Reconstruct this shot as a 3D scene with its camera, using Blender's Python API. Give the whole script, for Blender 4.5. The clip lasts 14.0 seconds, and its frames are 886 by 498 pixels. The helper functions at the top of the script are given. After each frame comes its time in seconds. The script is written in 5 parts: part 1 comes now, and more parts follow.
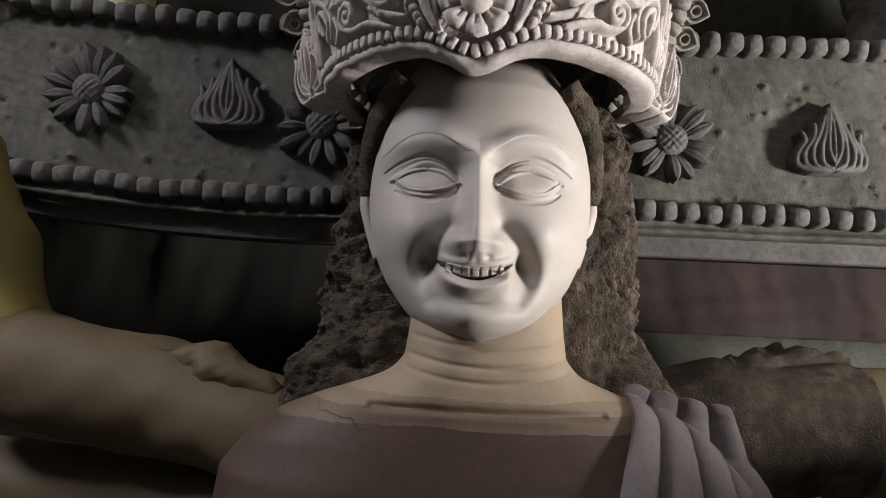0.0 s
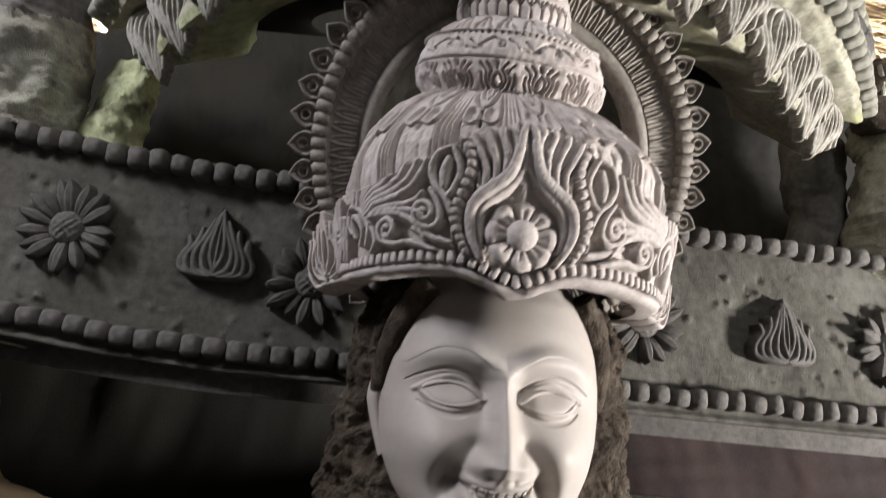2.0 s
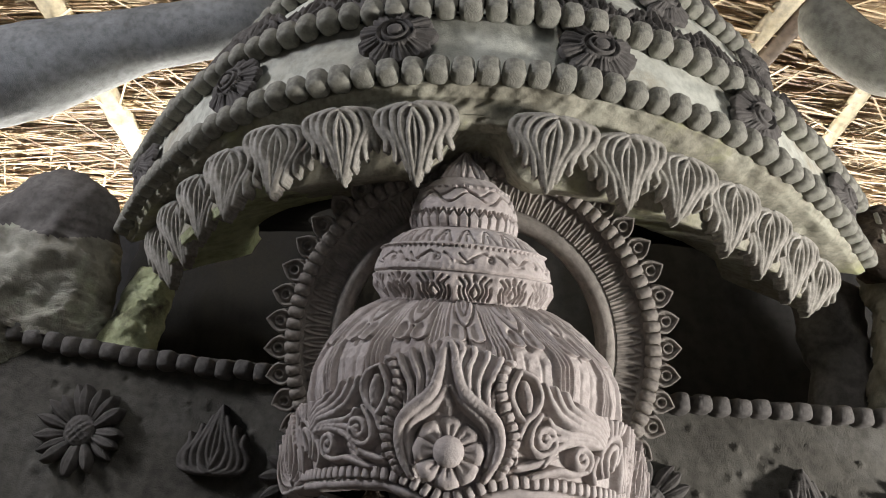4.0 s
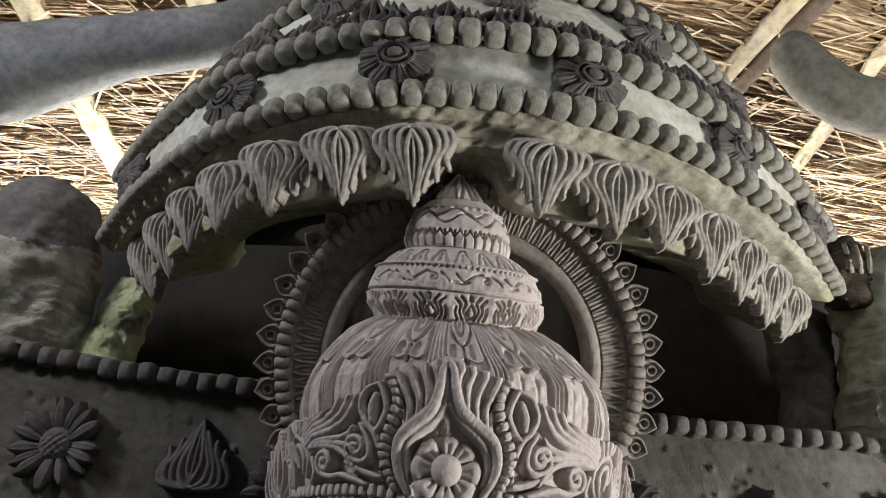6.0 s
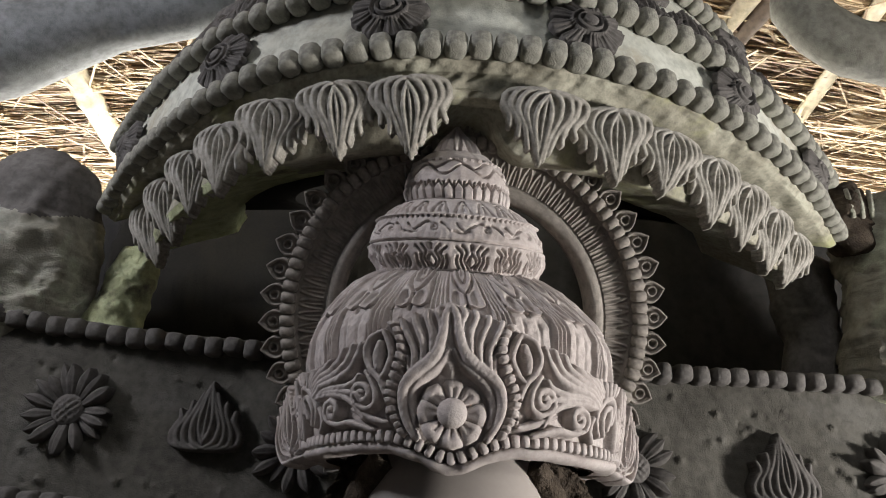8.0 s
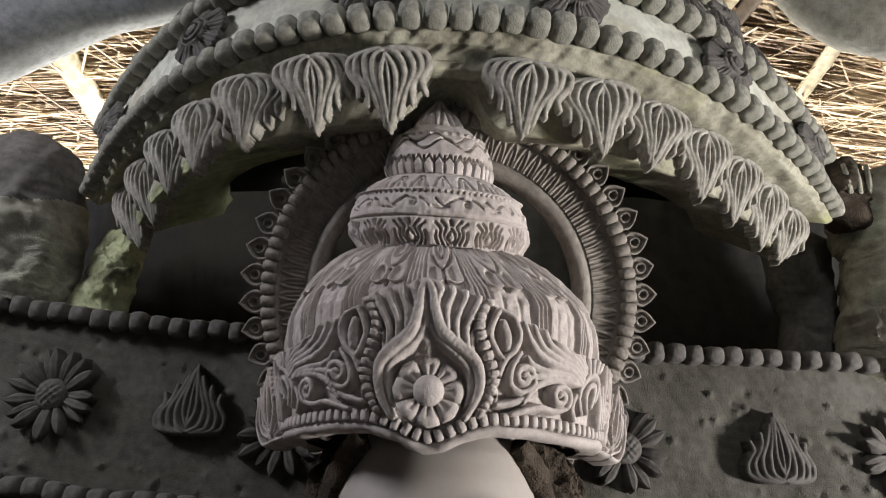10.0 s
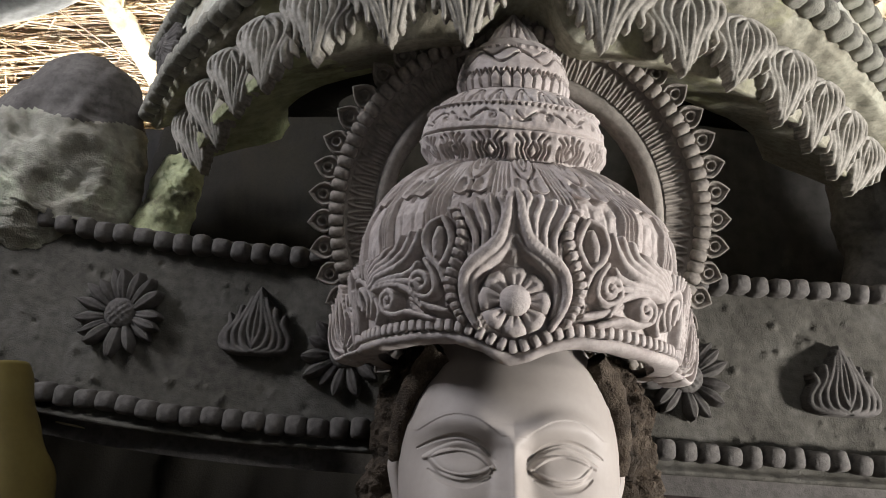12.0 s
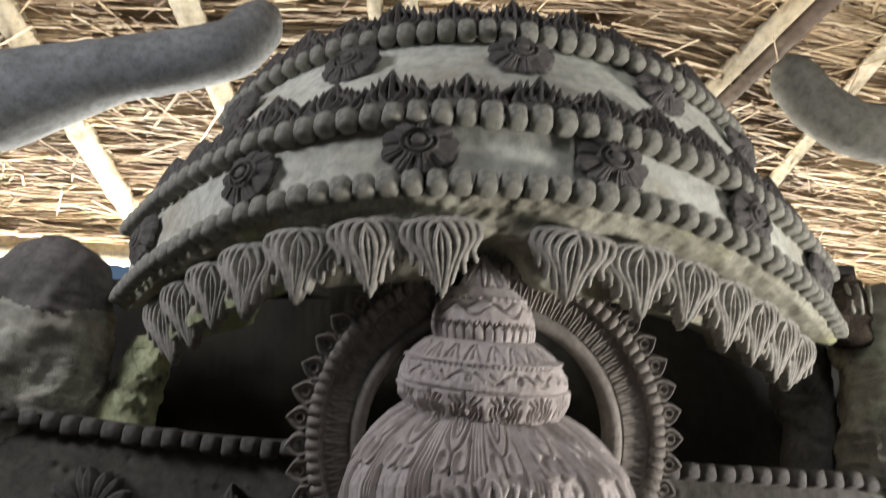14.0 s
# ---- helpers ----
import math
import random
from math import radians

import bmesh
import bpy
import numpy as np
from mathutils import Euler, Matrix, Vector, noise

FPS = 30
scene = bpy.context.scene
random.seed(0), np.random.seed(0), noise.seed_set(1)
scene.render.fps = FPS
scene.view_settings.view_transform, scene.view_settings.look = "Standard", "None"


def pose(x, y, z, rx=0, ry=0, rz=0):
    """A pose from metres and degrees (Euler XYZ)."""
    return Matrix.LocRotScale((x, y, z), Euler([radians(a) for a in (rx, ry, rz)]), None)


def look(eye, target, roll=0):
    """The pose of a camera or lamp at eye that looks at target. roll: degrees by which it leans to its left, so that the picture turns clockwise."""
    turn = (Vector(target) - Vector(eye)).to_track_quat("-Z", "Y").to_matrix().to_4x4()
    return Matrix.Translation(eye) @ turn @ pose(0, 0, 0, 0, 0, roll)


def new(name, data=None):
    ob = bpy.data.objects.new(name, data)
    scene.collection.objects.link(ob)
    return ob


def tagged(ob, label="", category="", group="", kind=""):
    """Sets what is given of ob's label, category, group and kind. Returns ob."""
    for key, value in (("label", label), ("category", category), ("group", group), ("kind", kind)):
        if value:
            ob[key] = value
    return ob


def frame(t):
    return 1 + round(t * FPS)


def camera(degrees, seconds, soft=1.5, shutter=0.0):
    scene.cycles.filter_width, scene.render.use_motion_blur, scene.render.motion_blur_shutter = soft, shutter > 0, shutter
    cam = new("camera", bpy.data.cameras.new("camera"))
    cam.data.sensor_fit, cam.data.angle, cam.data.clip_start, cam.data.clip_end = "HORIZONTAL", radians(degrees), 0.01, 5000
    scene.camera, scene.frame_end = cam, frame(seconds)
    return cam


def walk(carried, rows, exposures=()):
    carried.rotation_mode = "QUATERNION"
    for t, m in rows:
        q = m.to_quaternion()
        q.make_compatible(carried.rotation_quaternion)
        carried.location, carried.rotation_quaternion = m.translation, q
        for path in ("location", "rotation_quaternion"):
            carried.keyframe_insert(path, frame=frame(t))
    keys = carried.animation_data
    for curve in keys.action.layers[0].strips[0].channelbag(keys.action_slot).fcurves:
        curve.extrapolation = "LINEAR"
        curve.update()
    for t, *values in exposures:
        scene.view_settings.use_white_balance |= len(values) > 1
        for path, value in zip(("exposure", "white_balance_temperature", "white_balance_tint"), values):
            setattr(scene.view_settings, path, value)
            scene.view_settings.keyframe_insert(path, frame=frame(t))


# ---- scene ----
cam = camera(67.4, 14.0, soft=1.0, shutter=0.5)
METRES, EYE, TILT, LEAN, TURN = 1.0, 1.6, 6.4, -2.5, 0.0
ROWS = [
    (0.0, 0.0, 0.0, 0.0, 0.0, 0.0, -0.0),
    (0.5, -0.0709, -0.0035, 0.007, -4.61, 0.4, -0.54),
    (1.0, -0.1382, 0.0026, 0.055, -8.64, 4.32, -2.27),
    (1.5, -0.1668, 0.0014, 0.0956, -9.15, 6.18, -3.31),
    (2.0, -0.1252, -0.0122, 0.1289, -7.93, 7.4, -3.74),
    (2.5, -0.049, -0.0315, 0.168, -4.14, 12.01, -2.67),
    (3.0, -0.0026, -0.043, 0.1779, -1.31, 14.48, -1.98),
    (3.5, 0.0269, -0.0583, 0.1988, -0.4, 17.19, -1.38),
    (4.0, 0.0175, -0.0744, 0.2127, -0.69, 18.26, -1.7),
    (6.5, -0.0214, -0.09, 0.2106, -4.51, 19.72, -1.81),
    (7.0, -0.0201, -0.0934, 0.2027, -4.59, 19.53, -1.32),
    (7.5, -0.017, -0.0871, 0.1905, -3.42, 17.98, -0.75),
    (10.0, 0.0154, -0.0585, 0.1785, -2.54, 16.33, -0.06),
    (10.5, 0.0445, -0.0438, 0.16, -1.16, 14.7, 0.43),
    (11.0, 0.0345, -0.0369, 0.1564, -1.09, 14.24, 0.79),
    (11.5, -0.014, -0.0329, 0.1485, -0.72, 13.06, -0.13),
    (12.0, -0.0449, -0.0358, 0.1403, -0.7, 12.11, -1.34),
    (12.5, -0.0709, -0.0453, 0.1635, -2.12, 12.93, -1.52),
    (13.0, -0.109, -0.0764, 0.205, -5.77, 16.04, -1.88),
    (13.5, -0.1259, -0.0962, 0.2733, -5.78, 14.63, -0.52),
    (14.0, -0.0899, -0.1443, 0.3685, -5.17, 16.4, -0.62),
]
walk(cam, [(t, pose(0, 0, EYE, TILT, LEAN, TURN) @ pose(METRES * x, METRES * y, METRES * z, 90 + pitch, roll, yaw)) for t, x, y, z, yaw, pitch, roll in ROWS],
     exposures=[(0.0, 0.40), (0.5, 0.45), (1.0, 0.72), (2.0, 0.68), (2.5, 0.38), (3.0, 0.20), (4.0, 0.06), (7.5, -0.02), (10.0, 0.05), (11.0, 0.15), (12.0, 0.22), (12.5, 0.22), (13.0, 0.08), (14.0, -0.1)])

# ---------------------------------------------------------------- world and light
world = bpy.data.worlds.new("sky")
scene.world = world
world.use_nodes = True
wn = world.node_tree.nodes
sky = wn.new("ShaderNodeTexSky")
sky.sky_type = "NISHITA"
sky.sun_disc = False
sky.sun_elevation, sky.sun_rotation = radians(40), radians(120)
world.node_tree.links.new(sky.outputs[0], wn["Background"].inputs[0])
wn["Background"].inputs[1].default_value = 0.05


def area_lamp(name, eye, target, sx, sy, watts, colour):
    """Daylight that comes in through an opening of the shed; the front one is added fill."""
    data = bpy.data.lights.new(name, "AREA")
    data.shape, data.size, data.size_y, data.energy, data.color = "RECTANGLE", sx, sy, watts, colour
    ob = new(name, data)
    ob.matrix_world = look(eye, target)
    return ob


area_lamp("daylight_roof_gap", (0.45, -1.15, 3.85), (0.05, 0.75, 1.9), 0.5, 0.3, 13, (1.0, 0.965, 0.95))
area_lamp("daylight_right_opening", (2.2, 0.0, 1.45), (0.15, 0.8, 2.0), 0.3, 0.3, 86, (1.0, 0.95, 0.92))
# weak fill added from the front, where the wall has no opening
area_lamp("front_fill_lamp", (0.75, -2.3, 0.9), (-0.1, 0.8, 2.0), 0.5, 0.4, 2.5, (1.0, 0.97, 0.96))
area_lamp("daylight_left_opening", (-1.75, 0.15, 2.95), (0.0, 0.8, 2.05), 0.3, 0.4, 24, (0.98, 0.965, 1.04))
area_lamp("daylight_eaves_gap", (0.0, 3.0, 2.72), (0.0, 1.9, 3.5), 5.0, 0.5, 290, (1.0, 0.95, 0.87))


# ---------------------------------------------------------------- materials
def ramp(nt, fac, stops):
    n = nt.nodes.new("ShaderNodeValToRGB")
    el = n.color_ramp.elements
    while len(el) < len(stops):
        el.new(0.5)
    for e, (p, c) in zip(el, stops):
        e.position, e.color = p, (*c, 1)
    nt.links.new(fac, n.inputs[0])
    return n.outputs[0]


def noise_tex(nt, vec, scale, detail=5.0, rough=0.6):
    n = nt.nodes.new("ShaderNodeTexNoise")
    n.inputs["Scale"].default_value, n.inputs["Detail"].default_value = scale, detail
    n.inputs["Roughness"].default_value = rough
    nt.links.new(vec, n.inputs["Vector"])
    return n.outputs["Fac"]


def mix_colour(nt, fac, a, b, kind="MIX"):
    n = nt.nodes.new("ShaderNodeMix")
    n.data_type, n.blend_type = "RGBA", kind
    for sock, val in ((n.inputs[0], fac), (n.inputs[6], a), (n.inputs[7], b)):
        if isinstance(val, (int, float)):
            sock.default_value = val
        elif isinstance(val, tuple):
            sock.default_value = (*val, 1)
        else:
            nt.links.new(val, sock)
    return n.outputs[2]


def clay(name, base, dark, light, stain=None, stain_at=0.62, rough=0.85, grain=90.0, patch=9.0, bump=0.25, cracks=0.0, fine=420.0, speck=1.0):
    """Dried unfired clay: two scales of tone, pits, optional stains and drying cracks."""
    m = bpy.data.materials.new(name)
    m.use_nodes = True
    nt = m.node_tree
    bsdf = nt.nodes["Principled BSDF"]
    co = nt.nodes.new("ShaderNodeTexCoord").outputs["Object"]
    big = noise_tex(nt, co, patch, 6, 0.65)
    small = noise_tex(nt, co, grain, 4, 0.6)
    col = ramp(nt, big, [(0.3, dark), (0.5, base), (0.72, light)])
    grit = ramp(nt, small, [(0.35, (1 - 0.28 * speck,) * 3), (0.55, (1, 1, 1)), (0.75, (1 + 0.12 * speck,) * 3)])
    col = mix_colour(nt, 1.0, col, grit, "MULTIPLY")
    if stain:
        st = noise_tex(nt, co, patch * 0.55, 7, 0.7)
        f = ramp(nt, st, [(stain_at - 0.08, (0, 0, 0)), (stain_at + 0.05, (1, 1, 1))])
        col = mix_colour(nt, f, col, stain)
    height = nt.nodes.new("ShaderNodeMath")
    height.operation = "ADD"
    nt.links.new(small, height.inputs[0])
    nt.links.new(noise_tex(nt, co, fine, 3, 0.5), height.inputs[1])
    hh = height.outputs[0]
    if cracks:
        vor = nt.nodes.new("ShaderNodeTexVoronoi")
        vor.feature = "DISTANCE_TO_EDGE"
        vor.inputs["Scale"].default_value = cracks
        warp = nt.nodes.new("ShaderNodeMix")
        warp.data_type = "VECTOR"
        warp.inputs[0].default_value = 0.12
        nz = nt.nodes.new("ShaderNodeTexNoise")
        nz.inputs["Scale"].default_value = cracks * 2.2
        nt.links.new(co, nz.inputs["Vector"])
        nt.links.new(co, warp.inputs[4])
        nt.links.new(nz.outputs["Color"], warp.inputs[5])
        nt.links.new(warp.outputs[1], vor.inputs["Vector"])
        gate = noise_tex(nt, co, cracks * 0.9, 2, 0.5)
        line = ramp(nt, vor.outputs["Distance"], [(0.0, (1, 1, 1)), (0.012, (0, 0, 0))])
        keep = ramp(nt, gate, [(0.60, (0, 0, 0)), (0.66, (1, 1, 1))])
        f = mix_colour(nt, 1.0, line, keep, "MULTIPLY")
        col = mix_colour(nt, f, col, tuple(c * 0.18 for c in dark))
    bp = nt.nodes.new("ShaderNodeBump")
    bp.inputs["Strength"].default_value, bp.inputs["Distance"].default_value = bump, 0.004
    nt.links.new(hh, bp.inputs["Height"])
    nt.links.new(bp.outputs[0], bsdf.inputs["Normal"])
    nt.links.new(col, bsdf.inputs["Base Color"])
    bsdf.inputs["Roughness"].default_value = rough
    bsdf.inputs["Specular IOR Level"].default_value = 0.3
    return m


M_CROWN = clay("pale_clay", (0.412, 0.371, 0.347), (0.341, 0.302, 0.281), (0.475, 0.438, 0.416), grain=150, patch=16, bump=0.2, speck=0.5)
M_RING = clay("brown_grey_clay", (0.233, 0.212, 0.185), (0.164, 0.147, 0.129), (0.293, 0.267, 0.233), grain=80, bump=0.3)
M_WALL = clay("grey_olive_clay", (0.079, 0.075, 0.062), (0.050, 0.046, 0.038), (0.112, 0.108, 0.095), stain=(0.128, 0.125, 0.111), stain_at=0.64, grain=60, patch=6, bump=0.5)
M_ORN = clay("dark_grey_clay", (0.098, 0.091, 0.084), (0.065, 0.061, 0.055), (0.130, 0.123, 0.114), grain=90, bump=0.3)
M_BEAD = clay("bead_clay", (0.223, 0.219, 0.186), (0.158, 0.152, 0.129), (0.298, 0.295, 0.248), grain=100, patch=12, bump=0.35)
M_CANOPY = clay("canopy_clay", (0.315, 0.302, 0.235), (0.205, 0.190, 0.140), (0.420, 0.420, 0.335), stain=(0.300, 0.305, 0.160), stain_at=0.62, grain=110, patch=8, bump=0.22)
M_FASCIA = clay("fascia_limewash", (0.487, 0.497, 0.431), (0.371, 0.356, 0.290), (0.585, 0.599, 0.535), stain=(0.323, 0.281, 0.203), stain_at=0.66, grain=50, patch=7, bump=0.25)
M_GREEN = clay("greenish_raw_clay", (0.460, 0.494, 0.287), (0.276, 0.287, 0.161), (0.598, 0.644, 0.414), stain=(0.115, 0.103, 0.081), stain_at=0.63, grain=45, patch=16, bump=0.9)
M_FACE = clay("smooth_white_clay", (0.375, 0.340, 0.309), (0.340, 0.308, 0.275), (0.398, 0.365, 0.336), rough=0.55, grain=120, patch=6, bump=0.03, speck=0.12)
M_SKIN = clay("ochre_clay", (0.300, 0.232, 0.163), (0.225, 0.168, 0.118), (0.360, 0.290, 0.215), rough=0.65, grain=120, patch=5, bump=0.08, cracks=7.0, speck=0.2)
# next three: body clay with the chest's shade put into the colour
M_COLLAR = clay("half_shaded_ochre_clay", (0.222, 0.168, 0.118), (0.165, 0.122, 0.086), (0.275, 0.214, 0.156), rough=0.62, grain=120, patch=5, bump=0.08, cracks=6.0, speck=0.25)
M_COLLAR_LOW = clay("shaded_ochre_clay", (0.140, 0.101, 0.071), (0.102, 0.073, 0.052), (0.180, 0.136, 0.098), rough=0.6, grain=120, patch=5, bump=0.08, cracks=6.0, speck=0.3)
M_CHEST = clay("shaded_brown_clay", (0.062, 0.040, 0.029), (0.044, 0.028, 0.020), (0.088, 0.060, 0.044), rough=0.55, grain=120, patch=4, bump=0.10, cracks=6.0, speck=0.3)
M_YELLOW = clay("yellow_ochre_clay", (0.152, 0.122, 0.036), (0.119, 0.088, 0.029), (0.178, 0.149, 0.054), rough=0.6, grain=120, patch=5, bump=0.06, speck=0.2)
M_ARM = clay("brown_ochre_clay", (0.102, 0.076, 0.042), (0.073, 0.053, 0.030), (0.131, 0.100, 0.061), rough=0.65, grain=120, patch=5, bump=0.08, cracks=5.0, speck=0.25)
M_HAIR = clay("rough_straw_clay", (0.058, 0.043, 0.029), (0.022, 0.017, 0.011), (0.121, 0.097, 0.072), grain=70, patch=24, bump=1.0)
M_DRAPE = clay("grey_mauve_clay", (0.148, 0.126, 0.129), (0.106, 0.088, 0.088), (0.199, 0.175, 0.175), grain=120, patch=5, bump=0.15, speck=0.4)
M_MASS = clay("rough_side_clay", (0.295, 0.284, 0.231), (0.179, 0.168, 0.137), (0.420, 0.420, 0.357), stain=(0.474, 0.504, 0.379), stain_at=0.60, grain=40, patch=9, bump=0.9)
M_PENDANT = clay("pendant_clay", (0.315, 0.300, 0.262), (0.229, 0.215, 0.181), (0.399, 0.385, 0.347), grain=110, patch=14, bump=0.25)
M_ARM_SLATE = clay("slate_grey_clay", (0.191, 0.201, 0.204), (0.140, 0.147, 0.147), (0.248, 0.261, 0.268), grain=50, patch=8, bump=0.4)
M_ARM_OLIVE = clay("olive_grey_clay", (0.142, 0.139, 0.115), (0.100, 0.097, 0.078), (0.194, 0.194, 0.173), grain=50, patch=8, bump=0.5)
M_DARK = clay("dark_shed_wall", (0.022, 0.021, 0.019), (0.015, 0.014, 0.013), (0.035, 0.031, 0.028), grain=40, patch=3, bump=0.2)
M_CLOTH_RED = clay("dull_red_cloth", (0.019, 0.011, 0.010), (0.012, 0.008, 0.008), (0.027, 0.014, 0.012), grain=200, patch=5, bump=0.2)
M_CLOTH_GREEN = clay("grey_green_cloth", (0.050, 0.051, 0.040), (0.033, 0.033, 0.026), (0.063, 0.066, 0.050), grain=200, patch=5, bump=0.2)
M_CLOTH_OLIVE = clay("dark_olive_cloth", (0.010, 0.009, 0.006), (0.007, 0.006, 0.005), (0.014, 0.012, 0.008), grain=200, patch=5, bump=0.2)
M_MUD = clay("mud_floor", (0.17, 0.14, 0.11), (0.11, 0.09, 0.07), (0.24, 0.21, 0.17), grain=30, patch=3, bump=0.5)
M_BAMBOO = clay("pale_bamboo", (0.62, 0.54, 0.38), (0.50, 0.41, 0.26), (0.72, 0.66, 0.52), rough=0.5, grain=40, patch=6, bump=0.1)
M_BAMBOO_DARK = clay("dark_bamboo", (0.16, 0.12, 0.09), (0.10, 0.075, 0.06), (0.24, 0.19, 0.14), rough=0.5, grain=40, patch=6, bump=0.1)


def straw_material():
    m = bpy.data.materials.new("dry_straw")
    m.use_nodes = True
    nt = m.node_tree
    bsdf = nt.nodes["Principled BSDF"]
    rnd = nt.nodes.new("ShaderNodeNewGeometry").outputs["Random Per Island"]
    col = ramp(nt, rnd, [(0.0, (0.17, 0.105, 0.055)), (0.35, (0.34, 0.24, 0.13)), (0.7, (0.52, 0.40, 0.24)), (1.0, (0.70, 0.60, 0.43))])
    nt.links.new(col, bsdf.inputs["Base Color"])
    bsdf.inputs["Roughness"].default_value = 0.6
    return m


M_STRAW = straw_material()


# ---------------------------------------------------------------- mesh helpers
def mesh_np(name, verts, faces, mats, index=None, smooth=True):
    """A mesh from arrays of vertices (n x 3) and quads or triangles (m x k)."""
    me = bpy.data.meshes.new(name)
    verts, faces = np.asarray(verts, dtype=np.float32), np.asarray(faces, dtype=np.int32)
    k = faces.shape[1]
    me.vertices.add(len(verts))
    me.vertices.foreach_set("co", verts.ravel())
    me.loops.add(faces.size)
    me.loops.foreach_set("vertex_index", faces.ravel())
    me.polygons.add(len(faces))
    me.polygons.foreach_set("loop_start", np.arange(0, faces.size, k, dtype=np.int32))
    me.polygons.foreach_set("loop_total", np.full(len(faces), k, dtype=np.int32))
    for mat in mats if isinstance(mats, (list, tuple)) else [mats]:
        me.materials.append(mat)
    if index is not None:
        me.polygons.foreach_set("material_index", np.asarray(index, dtype=np.int32))
    me.polygons.foreach_set("use_smooth", np.full(len(faces), smooth))
    me.update(calc_edges=True)
    me.validate()
    return me


def quads(nu, nv, wrap=False):
    """Faces of a grid whose vertex (i, j) is number i * nv + j."""
    i = np.arange(nu if wrap else nu - 1)
    j = np.arange(nv - 1)
    a, b = np.meshgrid(i, j, indexing="ij")
    c = (a + 1) % nu
    return np.stack([a * nv + b, c * nv + b, c * nv + b + 1, a * nv + b + 1], -1).reshape(-1, 4)


def put(name, me, parent=None, m=None, label=""):
    ob = new(name, me)
    if parent is not None:
        ob.parent = parent
    if m is not None:
        ob.matrix_basis = m
    if label:
        ob["label"] = label
    return ob


def empty(name, loc, label, category, group="", kind=""):
    ob = new(name)
    ob.empty_display_size = 0.05
    ob.location = loc
    return tagged(ob, label, category, group, kind)


def bezier(*pts, n=14):
    """Points along a smooth line through the given points (Catmull-Rom)."""
    p = np.array([pts[0], *pts, pts[-1]], dtype=float)
    out = []
    for k in range(1, len(p) - 2):
        t = np.linspace(0, 1, n, endpoint=False)[:, None]
        a, b, c, d = p[k - 1], p[k], p[k + 1], p[k + 2]
        out.append(0.5 * (2 * b + (c - a) * t + (2 * a - 5 * b + 4 * c - d) * t ** 2 + (3 * b - a - 3 * c + d) * t ** 3))
    out.append(p[-2][None])
    return np.concatenate(out)


def spiral(cx, cy, r0, r1, a0, turns, n=40):
    a = np.linspace(0, 1, n)
    r = r0 + (r1 - r0) * a
    an = a0 + turns * 2 * math.pi * a
    return np.stack([cx + r * np.cos(an), cy + r * np.sin(an)], -1)


def line_distance(X, Y, poly, reach):
    """Distance of each (X, Y) to a polyline, where nearer than reach, with the way along it (0 to 1)."""
    D, W = np.full(X.shape, 9.0), np.zeros(X.shape)
    lo, hi = poly.min(0) - reach, poly.max(0) + reach
    near = (X > lo[0]) & (X < hi[0]) & (Y > lo[1]) & (Y < hi[1])
    x, y = X[near], Y[near]
    if not len(x):
        return D, W
    d, w = np.full(x.shape, 9.0), np.zeros(x.shape)
    for k in range(len(poly) - 1):
        a, b = poly[k], poly[k + 1]
        ab = b - a
        t = np.clip(((x - a[0]) * ab[0] + (y - a[1]) * ab[1]) / max(ab @ ab, 1e-12), 0, 1)
        q = np.hypot(x - a[0] - t * ab[0], y - a[1] - t * ab[1])
        s = q < d
        d = np.where(s, q, d)
        w = np.where(s, (k + t) / (len(poly) - 1), w)
    D[near], W[near] = d, w
    return D, W


def ridge(H, X, Y, poly, width, height, taper=0.0, merge=True):
    """Adds a rounded ridge (or a groove, with a negative height) along a line to the relief H."""
    D, W = line_distance(X, Y, poly, width * 1.2)
    wd = width * (1 - taper * np.abs(2 * W - 1) ** 2)
    prof = np.sqrt(np.clip(1 - (D / np.maximum(wd, 1e-5)) ** 2, 0, 1)) * height
    if height > 0 and merge:
        return np.maximum(H, prof)
    return H + prof


def ribbon(H, X, Y, poly, width, height, taper=0.0):
    """Lays a flat-topped strap with steep sides along a line of the relief H."""
    D, W = line_distance(X, Y, poly, width * 1.2)
    wd = np.maximum(width * (1 - taper * np.abs(2 * W - 1) ** 2), 1e-5)
    return np.maximum(H, np.clip(1 - (D / wd) ** 4, 0, 1) ** 0.5 * height * (1 - 0.18 * (D / wd) ** 2))


def smooth01(a, b, x):
    t = np.clip((x - a) / (b - a), 0, 1)
    return t * t * (3 - 2 * t)


def wobble(P, scale, amount, seed=0):
    """Lumpy displacement of an array of points from summed sine waves."""
    r = np.random.RandomState(seed)
    out = np.zeros(P.shape[:-1])
    for k in range(14):
        f = r.normal(size=3) * scale * (1 + 0.35 * k)
        out += np.sin(P @ f + r.uniform(0, 6.28)) / (1 + 0.35 * k)
    return out * amount * 0.4


def crumple(P, scale, amount, ridged=False):
    """Crumbly displacement of an array of points, from fractal noise."""
    flat = np.asarray(P).reshape(-1, 3)
    if ridged:
        out = [noise.ridged_multi_fractal(Vector(p) * scale, 0.9, 2.1, 5, 1.0, 2.0) - 1.0 for p in flat.tolist()]
    else:
        out = [noise.fractal(Vector(p) * scale, 0.75, 2.1, 5) for p in flat.tolist()]
    return np.array(out).reshape(np.asarray(P).shape[:-1]) * amount


